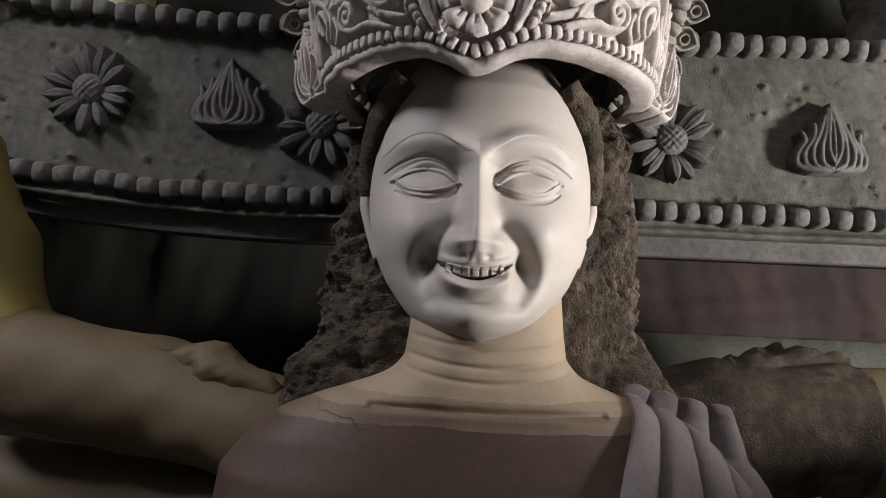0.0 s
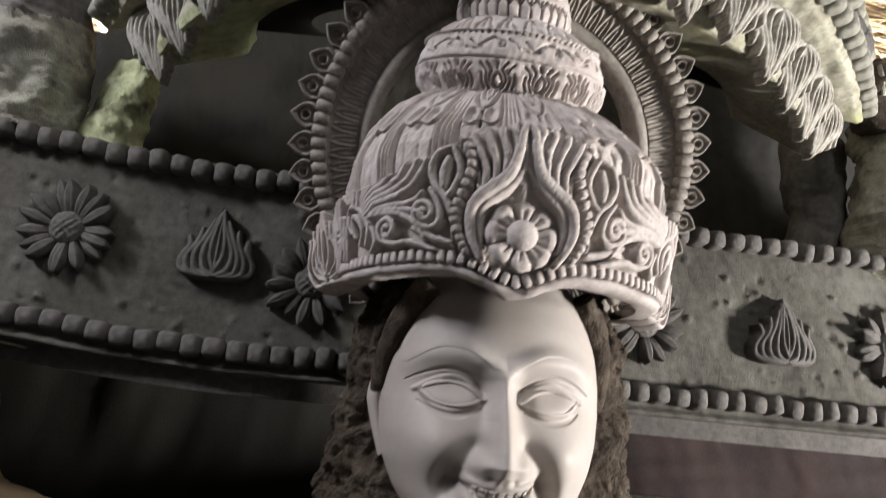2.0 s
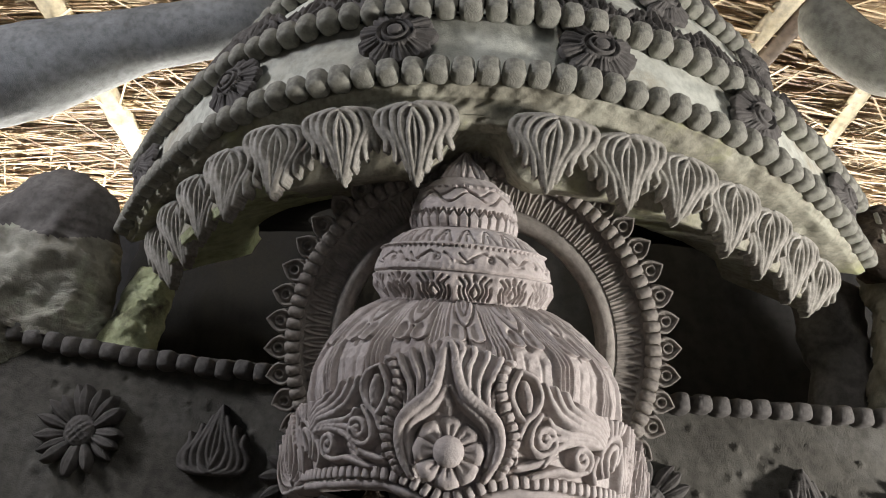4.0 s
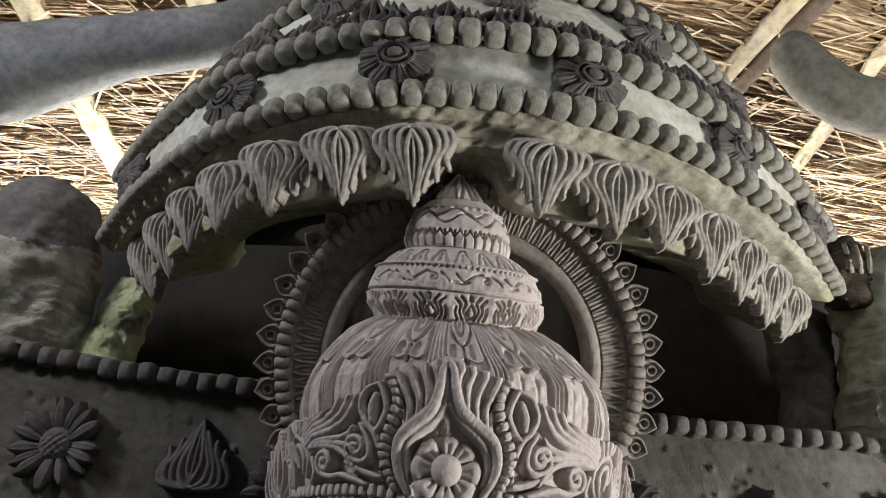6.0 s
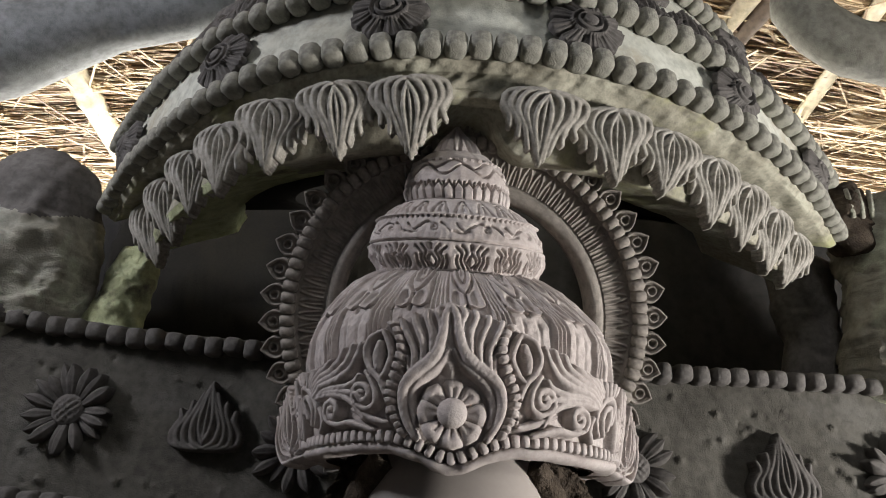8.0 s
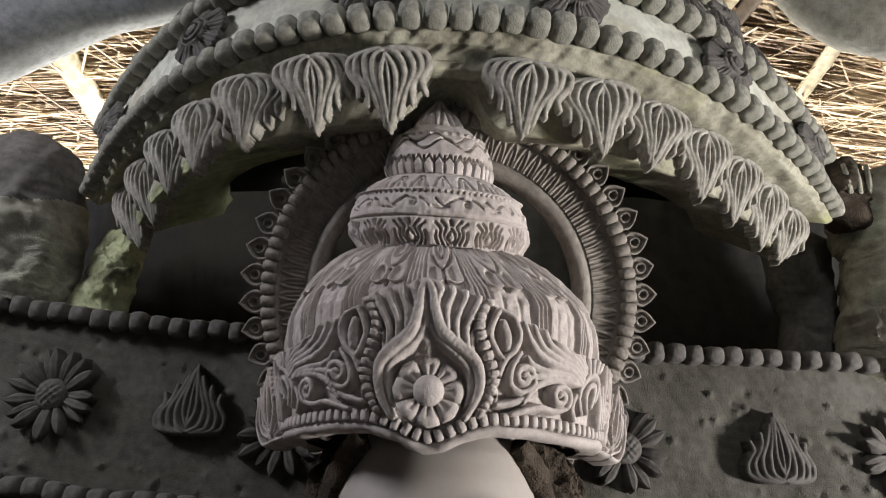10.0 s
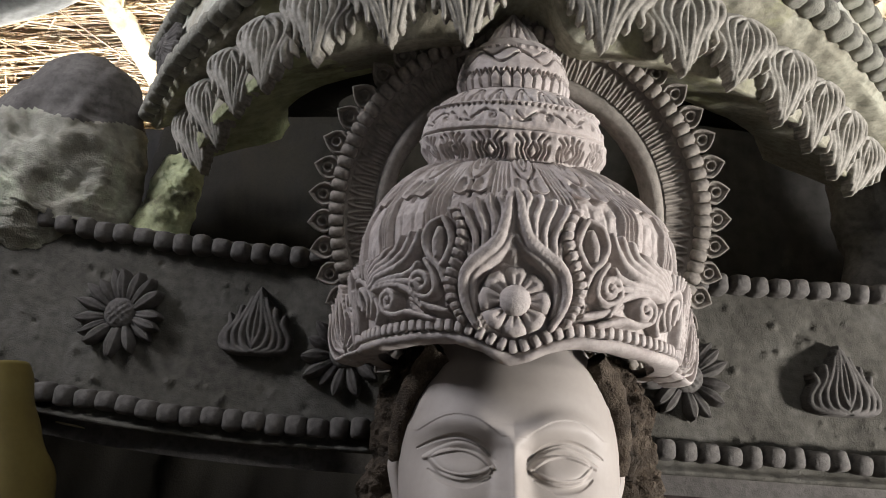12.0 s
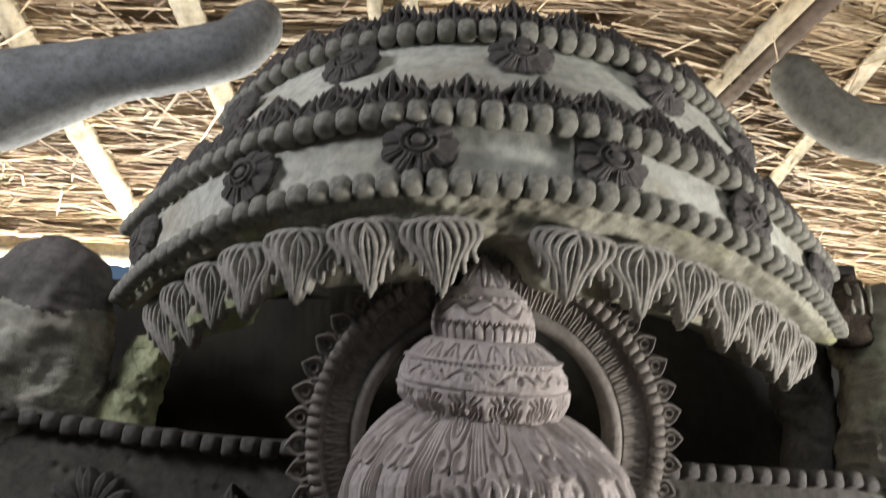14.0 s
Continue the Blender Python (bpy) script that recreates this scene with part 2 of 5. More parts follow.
def block_mesh(name, lx, ly, lz, mat, bulge=0.22):
    """A small pillow-shaped bead, 6 x 6 squares on a super-ellipsoid."""
    nu, nv = 14, 8
    u, v = np.meshgrid(np.linspace(0, 2 * math.pi, nu, endpoint=False), np.linspace(-math.pi / 2, math.pi / 2, nv), indexing="ij")
    e = 0.55

    def f(c):
        return np.sign(c) * np.abs(c) ** e
    P = np.stack([f(np.sin(v)) * lx / 2, f(np.cos(v)) * f(np.cos(u)) * ly / 2, f(np.cos(v)) * f(np.sin(u)) * lz / 2], -1)
    P[..., 0] *= 1 - bulge * 0.5 * (np.abs(P[..., 1]) / ly * 2) ** 2
    return mesh_np(name, P.reshape(-1, 3), quads(nu, nv, True), mat)


def tube(path, radii, nu=24, squash=1.0):
    """Vertices and faces of a closed tube along a path."""
    path, radii = np.asarray(path, float), np.asarray(radii, float)
    n = len(path)
    tan = np.gradient(path, axis=0)
    tan /= np.linalg.norm(tan, axis=1)[:, None]
    ref = np.array([0.0, 1.0, 0.0])
    V = []
    for k in range(n):
        a = np.cross(tan[k], ref)
        a /= np.linalg.norm(a)
        b = np.cross(a, tan[k])
        an = np.linspace(0, 2 * math.pi, nu, endpoint=False)
        V.append(path[k] + radii[k] * (np.cos(an)[:, None] * a + squash * np.sin(an)[:, None] * b))
    V = np.stack(V)
    V = np.concatenate([np.repeat(path[:1], nu, 0)[None], V, np.repeat(path[-1:], nu, 0)[None]])
    n += 2
    F = []
    i, j = np.meshgrid(np.arange(n - 1), np.arange(nu), indexing="ij")
    F = np.stack([i * nu + j, i * nu + (j + 1) % nu, (i + 1) * nu + (j + 1) % nu, (i + 1) * nu + j], -1).reshape(-1, 4)
    return V.reshape(-1, 3), F


def box_mesh(name, x0, x1, y0, y1, z0, z1, mat, bevel=0.0):
    bm = bmesh.new()
    bmesh.ops.create_cube(bm, size=1.0)
    for v in bm.verts:
        v.co = Vector(((x0 + x1) / 2 + v.co.x * (x1 - x0), (y0 + y1) / 2 + v.co.y * (y1 - y0), (z0 + z1) / 2 + v.co.z * (z1 - z0)))
    if bevel:
        bmesh.ops.bevel(bm, geom=bm.edges[:], offset=bevel, segments=2, affect="EDGES")
    me = bpy.data.meshes.new(name)
    bm.to_mesh(me)
    bm.free()
    me.materials.append(mat)
    return me


def sheet(name, x0, x1, z0, z1, y, thick, mat, lump=0.0, seed=1, n=(120, 40)):
    """An upright slab with an uneven front face."""
    X, Z = np.meshgrid(np.linspace(x0, x1, n[0]), np.linspace(z0, z1, n[1]), indexing="ij")
    P = np.stack([X, np.full(X.shape, y), Z], -1)
    P[..., 1] -= wobble(P, 9.0, lump, seed) + wobble(P, 40.0, lump * 0.35, seed + 5)
    Q = P.copy()
    Q[..., 1] = y + thick
    N = n[0] * n[1]
    f = quads(*n)
    V = np.concatenate([P.reshape(-1, 3), Q.reshape(-1, 3)])
    idx = np.arange(N).reshape(n)
    rim = np.concatenate([idx[:, 0], idx[-1, 1:], idx[-2::-1, -1], idx[0, -2:0:-1]])
    nxt = np.roll(rim, -1)
    side = np.stack([rim, nxt, nxt + N, rim + N], -1)
    return mesh_np(name, V, np.concatenate([f, f[:, ::-1] + N, side[:, ::-1]]), mat)


# ---------------------------------------------------------------- the shed: floor, walls, thatch
def ceiling_z(y):
    return 3.19 + 0.225 * (2.8 - y)


def build_shed():
    tagged(put("floor", box_mesh("floor", -3.0, 3.0, -2.6, 3.6, -0.1, 0.0, M_MUD)), "beaten brown mud floor of the shed", "floor", kind="structure")
    tagged(put("wall_back", box_mesh("wall_back", -3.0, 3.0, 3.5, 3.6, 0.0, 2.2, M_DARK)), "dark mat wall below an open eaves gap", "wall", kind="structure")
    for nm, x0, x1 in (("wall_left", -3.0, -2.9), ("wall_right", 2.9, 3.0)):
        tagged(put(nm, box_mesh(nm, x0, x1, -2.6, 3.5, 0.0, 3.2, M_DARK)), "dark mat wall, open under the roof", "wall", kind="structure")
    tagged(put("wall_front", box_mesh("wall_front", -2.9, 2.9, -2.7, -2.6, 0.0, 3.6, M_DARK)), "dark mat wall, open under the roof", "wall", kind="structure")
    # unseen panel added to keep the right lamp off the chest and arms
    tagged(put("partition", box_mesh("partition", 1.08, 1.12, -0.8, 0.85, 0.0, 1.49, M_DARK)), "low dark panel out of view, added to shade chest and arms", "partition", kind="structure")
    for nm, x in (("post_left", -1.42), ("post_right", 1.42)):
        tagged(put(nm, box_mesh(nm, x - 0.06, x + 0.06, 1.04, 1.14, 0.0, 2.12, M_DARK, 0.01)), "dark timber post that carries the clay band", "post", kind="structure")


build_shed()


# ---------------------------------------------------------------- clay ornaments that repeat
def relief_tile(name, H, X, Y, inside, scale, mat, depth):
    """A relief on a flat tile, cut to its outline, that lies in the x-z plane and stands out towards -y."""
    n = X.shape
    P = np.stack([X * scale, -H * scale, Y * scale], -1).reshape(-1, 3)
    f = quads(*n)
    keep = inside.reshape(-1)[f].all(1)
    f = f[keep]
    used = np.unique(f)
    back = np.full(n[0] * n[1], -1)
    back[used] = np.arange(len(used))
    V = P[used]
    f = back[f]
    # skirt round the outline
    e = np.concatenate([f[:, [0, 1]], f[:, [1, 2]], f[:, [2, 3]], f[:, [3, 0]]])
    key = np.sort(e, 1)
    _, inv, cnt = np.unique(key[:, 0].astype(np.int64) * 10 ** 6 + key[:, 1], return_inverse=True, return_counts=True)
    rim = e[cnt[inv] == 1]
    rv = np.unique(rim)
    low = np.full(len(V), -1)
    low[rv] = len(V) + np.arange(len(rv))
    W = V[rv].copy()
    W[:, 1] = depth
    side = np.stack([rim[:, 1], rim[:, 0], low[rim[:, 0]], low[rim[:, 1]]], -1)
    return mesh_np(name, np.concatenate([V, W]), np.concatenate([f, side]), mat)


def lotus_mesh(name, width, height, mat, depth=0.02, n=72, proud=0.10, seed=0):
    """A lotus bud in relief: almond heart, three nested pairs of curling petals; it points up the z axis."""
    r = np.random.RandomState(seed)
    X, Y = np.meshgrid(np.linspace(-0.64, 0.64, n), np.linspace(-0.07, 1.07, n), indexing="ij")
    H = np.full(X.shape, 0.02)
    inside = (np.abs(X) < np.interp(Y, [0.0, 0.05, 0.28, 0.42, 0.54], [0.08, 0.32, 0.44, 0.30, 0.0])) & (Y > 0.0)
    for s in (1, -1):
        j = r.uniform(-0.025, 0.025, 8)
        lines = [(bezier((0, 0.10), (0.15 + j[0] / 2, 0.38), (0.10, 0.68), (0.0, 1.02)), 0.034, 0.15),
                 (bezier((0, 0.22), (0.0, 0.5), (0.0, 0.88)), 0.040, 0.16),
                 (bezier((0.05, 0.10), (0.23, 0.24), (0.26 + j[1], 0.44), (0.19, 0.62), (0.17 + j[2], 0.84)), 0.034, 0.13),
                 (bezier((0.05, 0.05), (0.31, 0.15), (0.36 + j[3], 0.36), (0.28, 0.56), (0.27 + j[4], 0.78)), 0.034, 0.13),
                 (bezier((0.03, 0.0), (0.36, 0.02), (0.54 + j[5], 0.22), (0.50, 0.40), (0.40, 0.52), (0.39 + j[6], 0.66)), 0.044, 0.14)]
        for poly, w, h in lines:
            q = poly * (s, 1)
            D, W = line_distance(X, Y, q, 0.12)
            inside |= D < w * (1.15 - 0.5 * np.clip(W - 0.75, 0, 1))
            H = ridge(H, X, Y, q, w, h, taper=0.2)
    H = H + proud * np.clip(1 - (X / 0.62) ** 2 - ((Y - 0.42) / 0.75) ** 2, 0, 1)
    return relief_tile(name, H, X * width / height, Y, inside, height, mat, depth)


def pendant_mesh(name, width, height, mat, seed, n=84, depth=0.006):
    """A drooping lotus: an almond heart and nested ribbon petals, the outer ones curling out to tips of their own; it points up the z axis."""
    r = np.random.RandomState(seed)
    X, Y = np.meshgrid(np.linspace(-0.60, 0.60, n), np.linspace(-0.04, 1.06, n), indexing="ij")
    Xw = X + 0.03 * r.uniform(-1, 1) * np.sin(Y * 4)
    inside = (np.abs(Xw) < np.interp(Y, [-0.04, 0.0, 0.08, 0.22, 0.40, 0.55, 0.72, 0.94], [0.05, 0.22, 0.42, 0.48, 0.42, 0.32, 0.17, 0.03])) & (Y < 0.94)
    H = np.full(X.shape, 0.0)
    for s in (1, -1):
        j = r.uniform(-0.025, 0.025, 8)
        lines = [(bezier((0.0, 0.06), (0.075, 0.26), (0.080, 0.50), (0.0, 1.0)), 0.034, 0.19),
                 (bezier((0.0, 0.14), (0.0, 0.40), (0.0, 0.80)), 0.026, 0.17),
                 (bezier((0.02, 0.0), (0.155, 0.10), (0.185 + j[0], 0.34), (0.105, 0.62), (0.035 + j[1], 0.93)), 0.038, 0.17),
                 (bezier((0.06, -0.02), (0.25, 0.06), (0.290 + j[2], 0.29), (0.185, 0.56), (0.115 + j[3], 0.82)), 0.040, 0.16),
                 (bezier((0.10, -0.02), (0.34, 0.04), (0.395 + j[4], 0.24), (0.300, 0.42), (0.260, 0.53), (0.265 + j[5], 0.68)), 0.042, 0.15),
                 (bezier((0.16, -0.01), (0.44, 0.05), (0.490, 0.20), (0.430, 0.33), (0.380, 0.42), (0.395 + j[6], 0.55)), 0.044, 0.14)]
        for poly, w, h in lines:
            q = poly * (s, 1)
            D, W = line_distance(Xw, Y, q, 0.12)
            inside |= D < w * (1.1 - 0.6 * np.clip(W - 0.7, 0, 1))
            H = ridge(H, Xw, Y, q, w * 1.18, h, taper=0.25)
    H = 0.40 * H + 0.15 * np.clip(1 - (X / 0.62) ** 2 - ((Y - 0.30) / 0.80) ** 2, 0, 1)
    return relief_tile(name, H, X * width / height, Y, inside, height, mat, depth)


def petal_mesh(name, length, width, thick, mat):
    n, m = 12, 9
    U, V = np.meshgrid(np.linspace(0, 1, n), np.linspace(-1, 1, m), indexing="ij")
    w = width / 2 * np.sin(np.clip(U * 0.86 + 0.14, 0, 1) ** 1.25 * math.pi * 0.985) ** 0.75
    top = thick * (1 - V ** 2) * (0.55 + 0.6 * np.sin(U * 3.0)) - thick * 0.45 * np.exp(-(V / 0.18) ** 2) + thick * 0.5 * U ** 2
    A = np.stack([V * w, -top - 0.003, U * length], -1).reshape(-1, 3)
    B = A.copy()
    B[:, 1] = 0.006
    f = quads(n, m)
    idx = np.arange(n * m).reshape(n, m)
    rim = np.concatenate([idx[:, 0], idx[-1, 1:], idx[-2::-1, -1], idx[0, -2:0:-1]])
    nx = np.roll(rim, -1)
    return mesh_np(name, np.concatenate([A, B]), np.concatenate([f, np.stack([nx, rim, rim + n * m, nx + n * m], -1)]), mat)


def disc_relief(name, radius, height, mat, rings=18, spokes=48, fn=None):
    """A round boss in the x-z plane; fn(r, a) gives its relief in parts of its height, r from 0 to 1."""
    R, A = np.meshgrid(np.linspace(0, 1, rings), np.linspace(0, 2 * math.pi, spokes, endpoint=False), indexing="ij")
    h = fn(R, A) * height
    P = np.stack([R * radius * np.cos(A), -h, R * radius * np.sin(A)], -1)
    n, s = R.shape
    i, j = np.meshgrid(np.arange(n - 1), np.arange(s), indexing="ij")
    f = np.stack([i * s + j, (i + 1) * s + j, (i + 1) * s + (j + 1) % s, i * s + (j + 1) % s], -1).reshape(-1, 4)
    return mesh_np(name, P.reshape(-1, 3), f, mat)


ME_PETALS = [petal_mesh("petal", L, w, 0.011, M_ORN) for L, w in ((0.05, 0.024), (0.046, 0.022), (0.052, 0.02))]


def seed_disc(R, A):
    x, z = R * np.cos(A), R * np.sin(A)
    return np.sqrt(np.clip(1 - R ** 2, 0, 1)) + 0.1 * np.sign(np.sin(x * 14)) * np.sign(np.sin(z * 14)) * (R < 0.85) - 0.3 * (R > 0.99)


ME_SEEDS = disc_relief("seed_disc", 0.027, 0.013, M_ORN, 16, 40, seed_disc)


def sunflower(x, y, z, seed, size=1.0, petals=15, label="dark grey clay sunflower modelled on the band"):
    r = random.Random(seed)
    ob = empty("sunflower_ornament", (x, y, z), label, "ornament", "sunflowers on the band")
    put("seed_disc", ME_SEEDS, ob, pose(0, -0.006, 0) @ Matrix.Scale(size, 4))
    for k in range(petals):
        a = 360 * k / petals + r.uniform(-5, 5)
        s = size * r.uniform(0.9, 1.08)
        me = r.choice(ME_PETALS)
        put("petal", me, ob, pose(0, r.uniform(-0.004, 0.001), 0, 0, a, 0) @ pose(0, 0, 0.022 * size, r.uniform(-4, 12), r.uniform(-12, 12), 0) @ Matrix.Scale(s, 4))
    return ob


ME_LOTUS = [pendant_mesh("lotus_relief", 0.112, 0.106, M_ORN, s, depth=0.02) for s in (1, 2)]


# ---------------------------------------------------------------- the clay band behind the statue
def lift(x):
    """The band rises a little towards its far left."""
    return 0.15 * max(0.0, -0.25 - x) ** 2


def build_band():
    X, Z = np.meshgrid(np.linspace(-1.35, 1.35, 700), np.linspace(1.752, 2.08, 90), indexing="ij")
    P = np.stack([X, np.full(X.shape, 1.032), Z], -1)
    P[..., 1] -= wobble(P, 8.0, 0.006, 3) + wobble(P, 60.0, 0.0018, 4) + 0.012 * np.exp(-((Z - 1.757) / 0.006) ** 2)
    r = np.random.RandomState(8)
    for _ in range(220):
        cx, cz, s = r.uniform(-1.2, 1.2), r.uniform(1.8, 2.03), r.uniform(0.0025, 0.008)
        P[..., 1] -= r.choice([-0.006, 0.004, 0.007]) * np.exp(-((X - cx) ** 2 + (Z - cz) ** 2) / s ** 2)
    P[..., 2] += 0.15 * np.maximum(0, -0.25 - X) ** 2
    Q = P.copy()
    Q[..., 1] = 1.10
    n = X.shape
    N = n[0] * n[1]
    f = quads(*n)
    idx = np.arange(N).reshape(n)
    rim = np.concatenate([idx[:, 0], idx[-1, 1:], idx[-2::-1, -1], idx[0, -2:0:-1]])
    nx = np.roll(rim, -1)
    me = mesh_np("wall_band", np.concatenate([P.reshape(-1, 3), Q.reshape(-1, 3)]), np.concatenate([f, f[:, ::-1] + N, np.stack([nx, rim, rim + N, nx + N], -1)]), M_WALL)
    band = tagged(put("wall_band", me), "long grey-olive clay band with beaded edges behind the statue", "wall", kind="structure")
    beads = [block_mesh("bead", 0.034, 0.044, 0.032, M_ORN, 0.5), block_mesh("bead", 0.033, 0.048, 0.034, M_ORN, 0.8), block_mesh("bead", 0.035, 0.042, 0.030, M_ORN, 0.35)]
    r = random.Random(5)
    for z0 in (2.062, 1.787):
        x = -1.3
        while x < 1.3:
            m = pose(x, 1.024 + r.uniform(-0.003, 0.003), z0 + lift(x) + r.uniform(-0.002, 0.002), r.uniform(-8, 8), r.uniform(-7, 7) + 10 * min(0, x + 0.25), r.uniform(-5, 5))
            put("bead", r.choice(beads), band, m)
            x += 0.0335 * r.uniform(0.97, 1.03)
    ledge = sheet("ledge", -1.35, 1.35, 1.722, 1.76, 1.05, 0.06, M_ORN, 0.004)
    for v in ledge.vertices:
        v.co.z += lift(v.co.x)
    tagged(put("ledge", ledge), "dark clay ledge under the beaded band", "ledge", kind="structure")
    V, F = tube([(-0.024, 0, 0.0035), (-0.008, 0, 0.001), (0.006, 0, -0.0005), (0.024, 0, -0.0035)], [0.0010, 0.0018, 0.0016, 0.0008], 8)
    tagged(put("straw_splinter", mesh_np("straw_splinter", V, F, M_BAMBOO), None, pose(-0.628, 1.043, 1.765)), "pale straw splinter stuck to the clay ledge", "straw")
    sunflower(-0.578, 1.028, 1.945, 1, 1.0, 17)
    sunflower(-0.205, 1.028, 1.905, 2, 1.0, 14)
    sunflower(0.347, 1.028, 1.903, 3, 0.98, 14, "dark grey clay sunflower with a cross-hatched heart")
    sunflower(0.80, 1.028, 1.91, 4, 1.0, 15)
    for k, (x, z) in enumerate(((-0.351, 1.895), (0.593, 1.862))):
        tagged(put("lotus_ornament", ME_LOTUS[k], None, pose(x, 1.022, z)), "grey clay lotus bud in relief on the band", "ornament", "lotus buds on the band")


build_band()


# ---------------------------------------------------------------- what closes the back
def build_backing():
    # cloths darkened, and near-black sheets added, to hold the shade of the opening
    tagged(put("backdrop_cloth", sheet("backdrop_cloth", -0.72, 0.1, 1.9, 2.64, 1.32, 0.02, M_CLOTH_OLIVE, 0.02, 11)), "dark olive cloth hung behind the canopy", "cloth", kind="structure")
    tagged(put("backdrop_shade", sheet("backdrop_shade", 0.1, 0.845, 1.9, 2.64, 1.34, 0.02, M_DARK, 0.01, 12)), "near-black sheet standing for the dark opening behind the canopy", "board", kind="structure")
    tagged(put("backdrop_side", sheet("backdrop_side", -1.25, -0.60, 1.9, 2.47, 1.385, 0.02, M_DARK, 0.006, 18)), "near-black sheet standing for the shade beside the olive cloth", "cloth", kind="structure")
    tagged(put("backdrop_strip", sheet("backdrop_strip", 0.875, 1.1, 1.9, 2.64, 1.35, 0.02, M_DARK, 0.004, 16)), "near-black sheet standing for the shade beside a narrow daylight slit", "board", kind="structure")
    tagged(put("backdrop_patch", sheet("backdrop_patch", 0.83, 0.9, 2.30, 2.64, 1.365, 0.02, M_DARK, 0.004, 17, (20, 20))), "near-black sheet standing for the shade above a narrow daylight slit", "board", kind="structure")
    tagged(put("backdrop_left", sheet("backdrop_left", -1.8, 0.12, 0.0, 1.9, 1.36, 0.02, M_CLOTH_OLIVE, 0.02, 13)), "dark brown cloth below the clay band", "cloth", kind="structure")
    tagged(put("backdrop_red", sheet("backdrop_red", 0.12, 1.8, 1.6, 1.9, 1.36, 0.02, M_CLOTH_RED, 0.012, 14)), "dull red cloth strip below the clay band", "cloth", kind="structure")
    tagged(put("backdrop_green", sheet("backdrop_green", 0.12, 1.8, 0.0, 1.6, 1.355, 0.02, M_CLOTH_GREEN, 0.012, 15)), "grey green cloth below the red strip", "cloth", kind="structure")


build_backing()


# ---------------------------------------------------------------- the canopy, bowed out over the crown
class Arc:
    """A bowed edge of the canopy: u runs from -1 to 1; it bulges forward in the middle and sags at its ends."""

    def __init__(self, cx, reach, front, ends, z, sag, bow, full=1.0, sag_power=2.0):
        self.cx, self.reach, self.front, self.ends, self.z, self.sag, self.bow, self.full, self.power = cx, reach, front, ends, z, sag, bow, full, sag_power

    def at(self, u, back=0.0, up=0.0):
        u = np.asarray(u, float)
        a, left = np.abs(u), u < 0

        def side(pair):
            return np.where(left, pair[0], pair[1])
        deep = 1 - np.maximum(1 - np.minimum(a, 1.0) ** side(self.bow), 0.0) ** self.full
        x = self.cx + (side(self.reach) - back * a ** 2) * u
        y = self.front + (side(self.ends) - self.front) * deep + back * (1 - a ** 3)
        return np.stack([x, y, self.z + up - side(self.sag) * a ** self.power], -1)

    def steps(self, step, start=-1.0, end=1.0, back=0.0, up=0.0):
        """Places at even steps along the edge: u, point, heading and slope in degrees."""
        u = np.linspace(start, end, 1200)
        P = self.at(u, back, up)
        L = np.concatenate([[0], np.cumsum(np.linalg.norm(np.diff(P, axis=0), axis=1))])
        k = max(1, round(L[-1] / step))
        uu = np.interp((np.arange(k) + 0.5) * L[-1] / k, L, u)
        return [(float(q), *self.place(q, back, up)) for q in uu]

    def place(self, u, back=0.0, up=0.0):
        d = self.at(u + 0.006, back, up) - self.at(u - 0.006, back, up)
        return self.at(u, back, up), math.degrees(math.atan2(d[1], d[0])), math.degrees(math.atan2(d[2], math.hypot(d[0], d[1])))


CX, CY = 0.06, 1.0
EDGE = Arc(0.050, (0.661, 0.689), 0.594, (1.041, 0.977), 2.373, (0.056, 0.044), (2.39, 2.11), 1.0, 1.9)
SECOND = Arc(0.055, (0.690, 0.697), 0.590, (1.069, 0.988), 2.478, (0.013, 0.03), (2.26, 1.86), 1.0, 2.6)
THIRD = Arc(0.075, (0.560, 0.560), 0.706, (1.050, 1.040), 2.726, (0.007, -0.03), (2.2, 1.9), 0.85, 3.0)
HANG = Arc(0.023, (0.570, 0.642), 0.603, (1.040, 0.985), 2.317, (0.020, 0.022), (2.28, 1.85), 1.0, 2.6)
TIPS = Arc(0.016, (0.545, 0.635), 0.640, (1.020, 0.985), 2.232, (0.034, 0.030), (2.45, 2.25), 0.92, 1.6)


def loft(name, edges, mat, lump=0.002, seed=1, n=300, m=9, span=(-1.0, 1.0)):
    """A skin that runs through several edges, (arc, back, up) each; m rows between two of them."""
    u = np.linspace(span[0], span[1], n)
    key = [arc.at(u, back, up) for arc, back, up in edges]
    rows = []
    for A, B in zip(key[:-1], key[1:]):
        rows += [A + (B - A) * k / m for k in range(m)]
    P = np.stack(rows + [key[-1]], 1)
    P += (wobble(P, 18.0, lump, seed) + wobble(P, 70.0, lump * 0.5, seed + 3))[..., None] * np.array([0.3, 1.0, 0.8])
    f = quads(n, P.shape[1])[:, ::-1]
    return mesh_np(name, P.reshape(-1, 3), f, mat)


def rosette_fn(R, A):
    """Domed heart in two rings, a groove, and a skirt of ribbed petals with a scalloped rim."""
    heart = np.where(R < 0.20, 0.80 + 0.20 * np.sqrt(np.clip(1 - (R / 0.21) ** 2, 0, 1)), 0)
    ring = 0.92 * np.exp(-((R - 0.31) / 0.055) ** 2) + 0.80 * np.exp(-((R - 0.45) / 0.05) ** 2)
    lobe = np.abs(np.cos(A * 4.5)) ** 0.5
    skirt = np.where(R > 0.47, (0.66 - 0.62 * (R - 0.47)) * (0.50 + 0.50 * lobe) + 0.05 * np.sin(A * 36), 0.42)
    return np.maximum(np.maximum(heart, ring), skirt * np.where(R > 0.97, 0.0, 1.0))


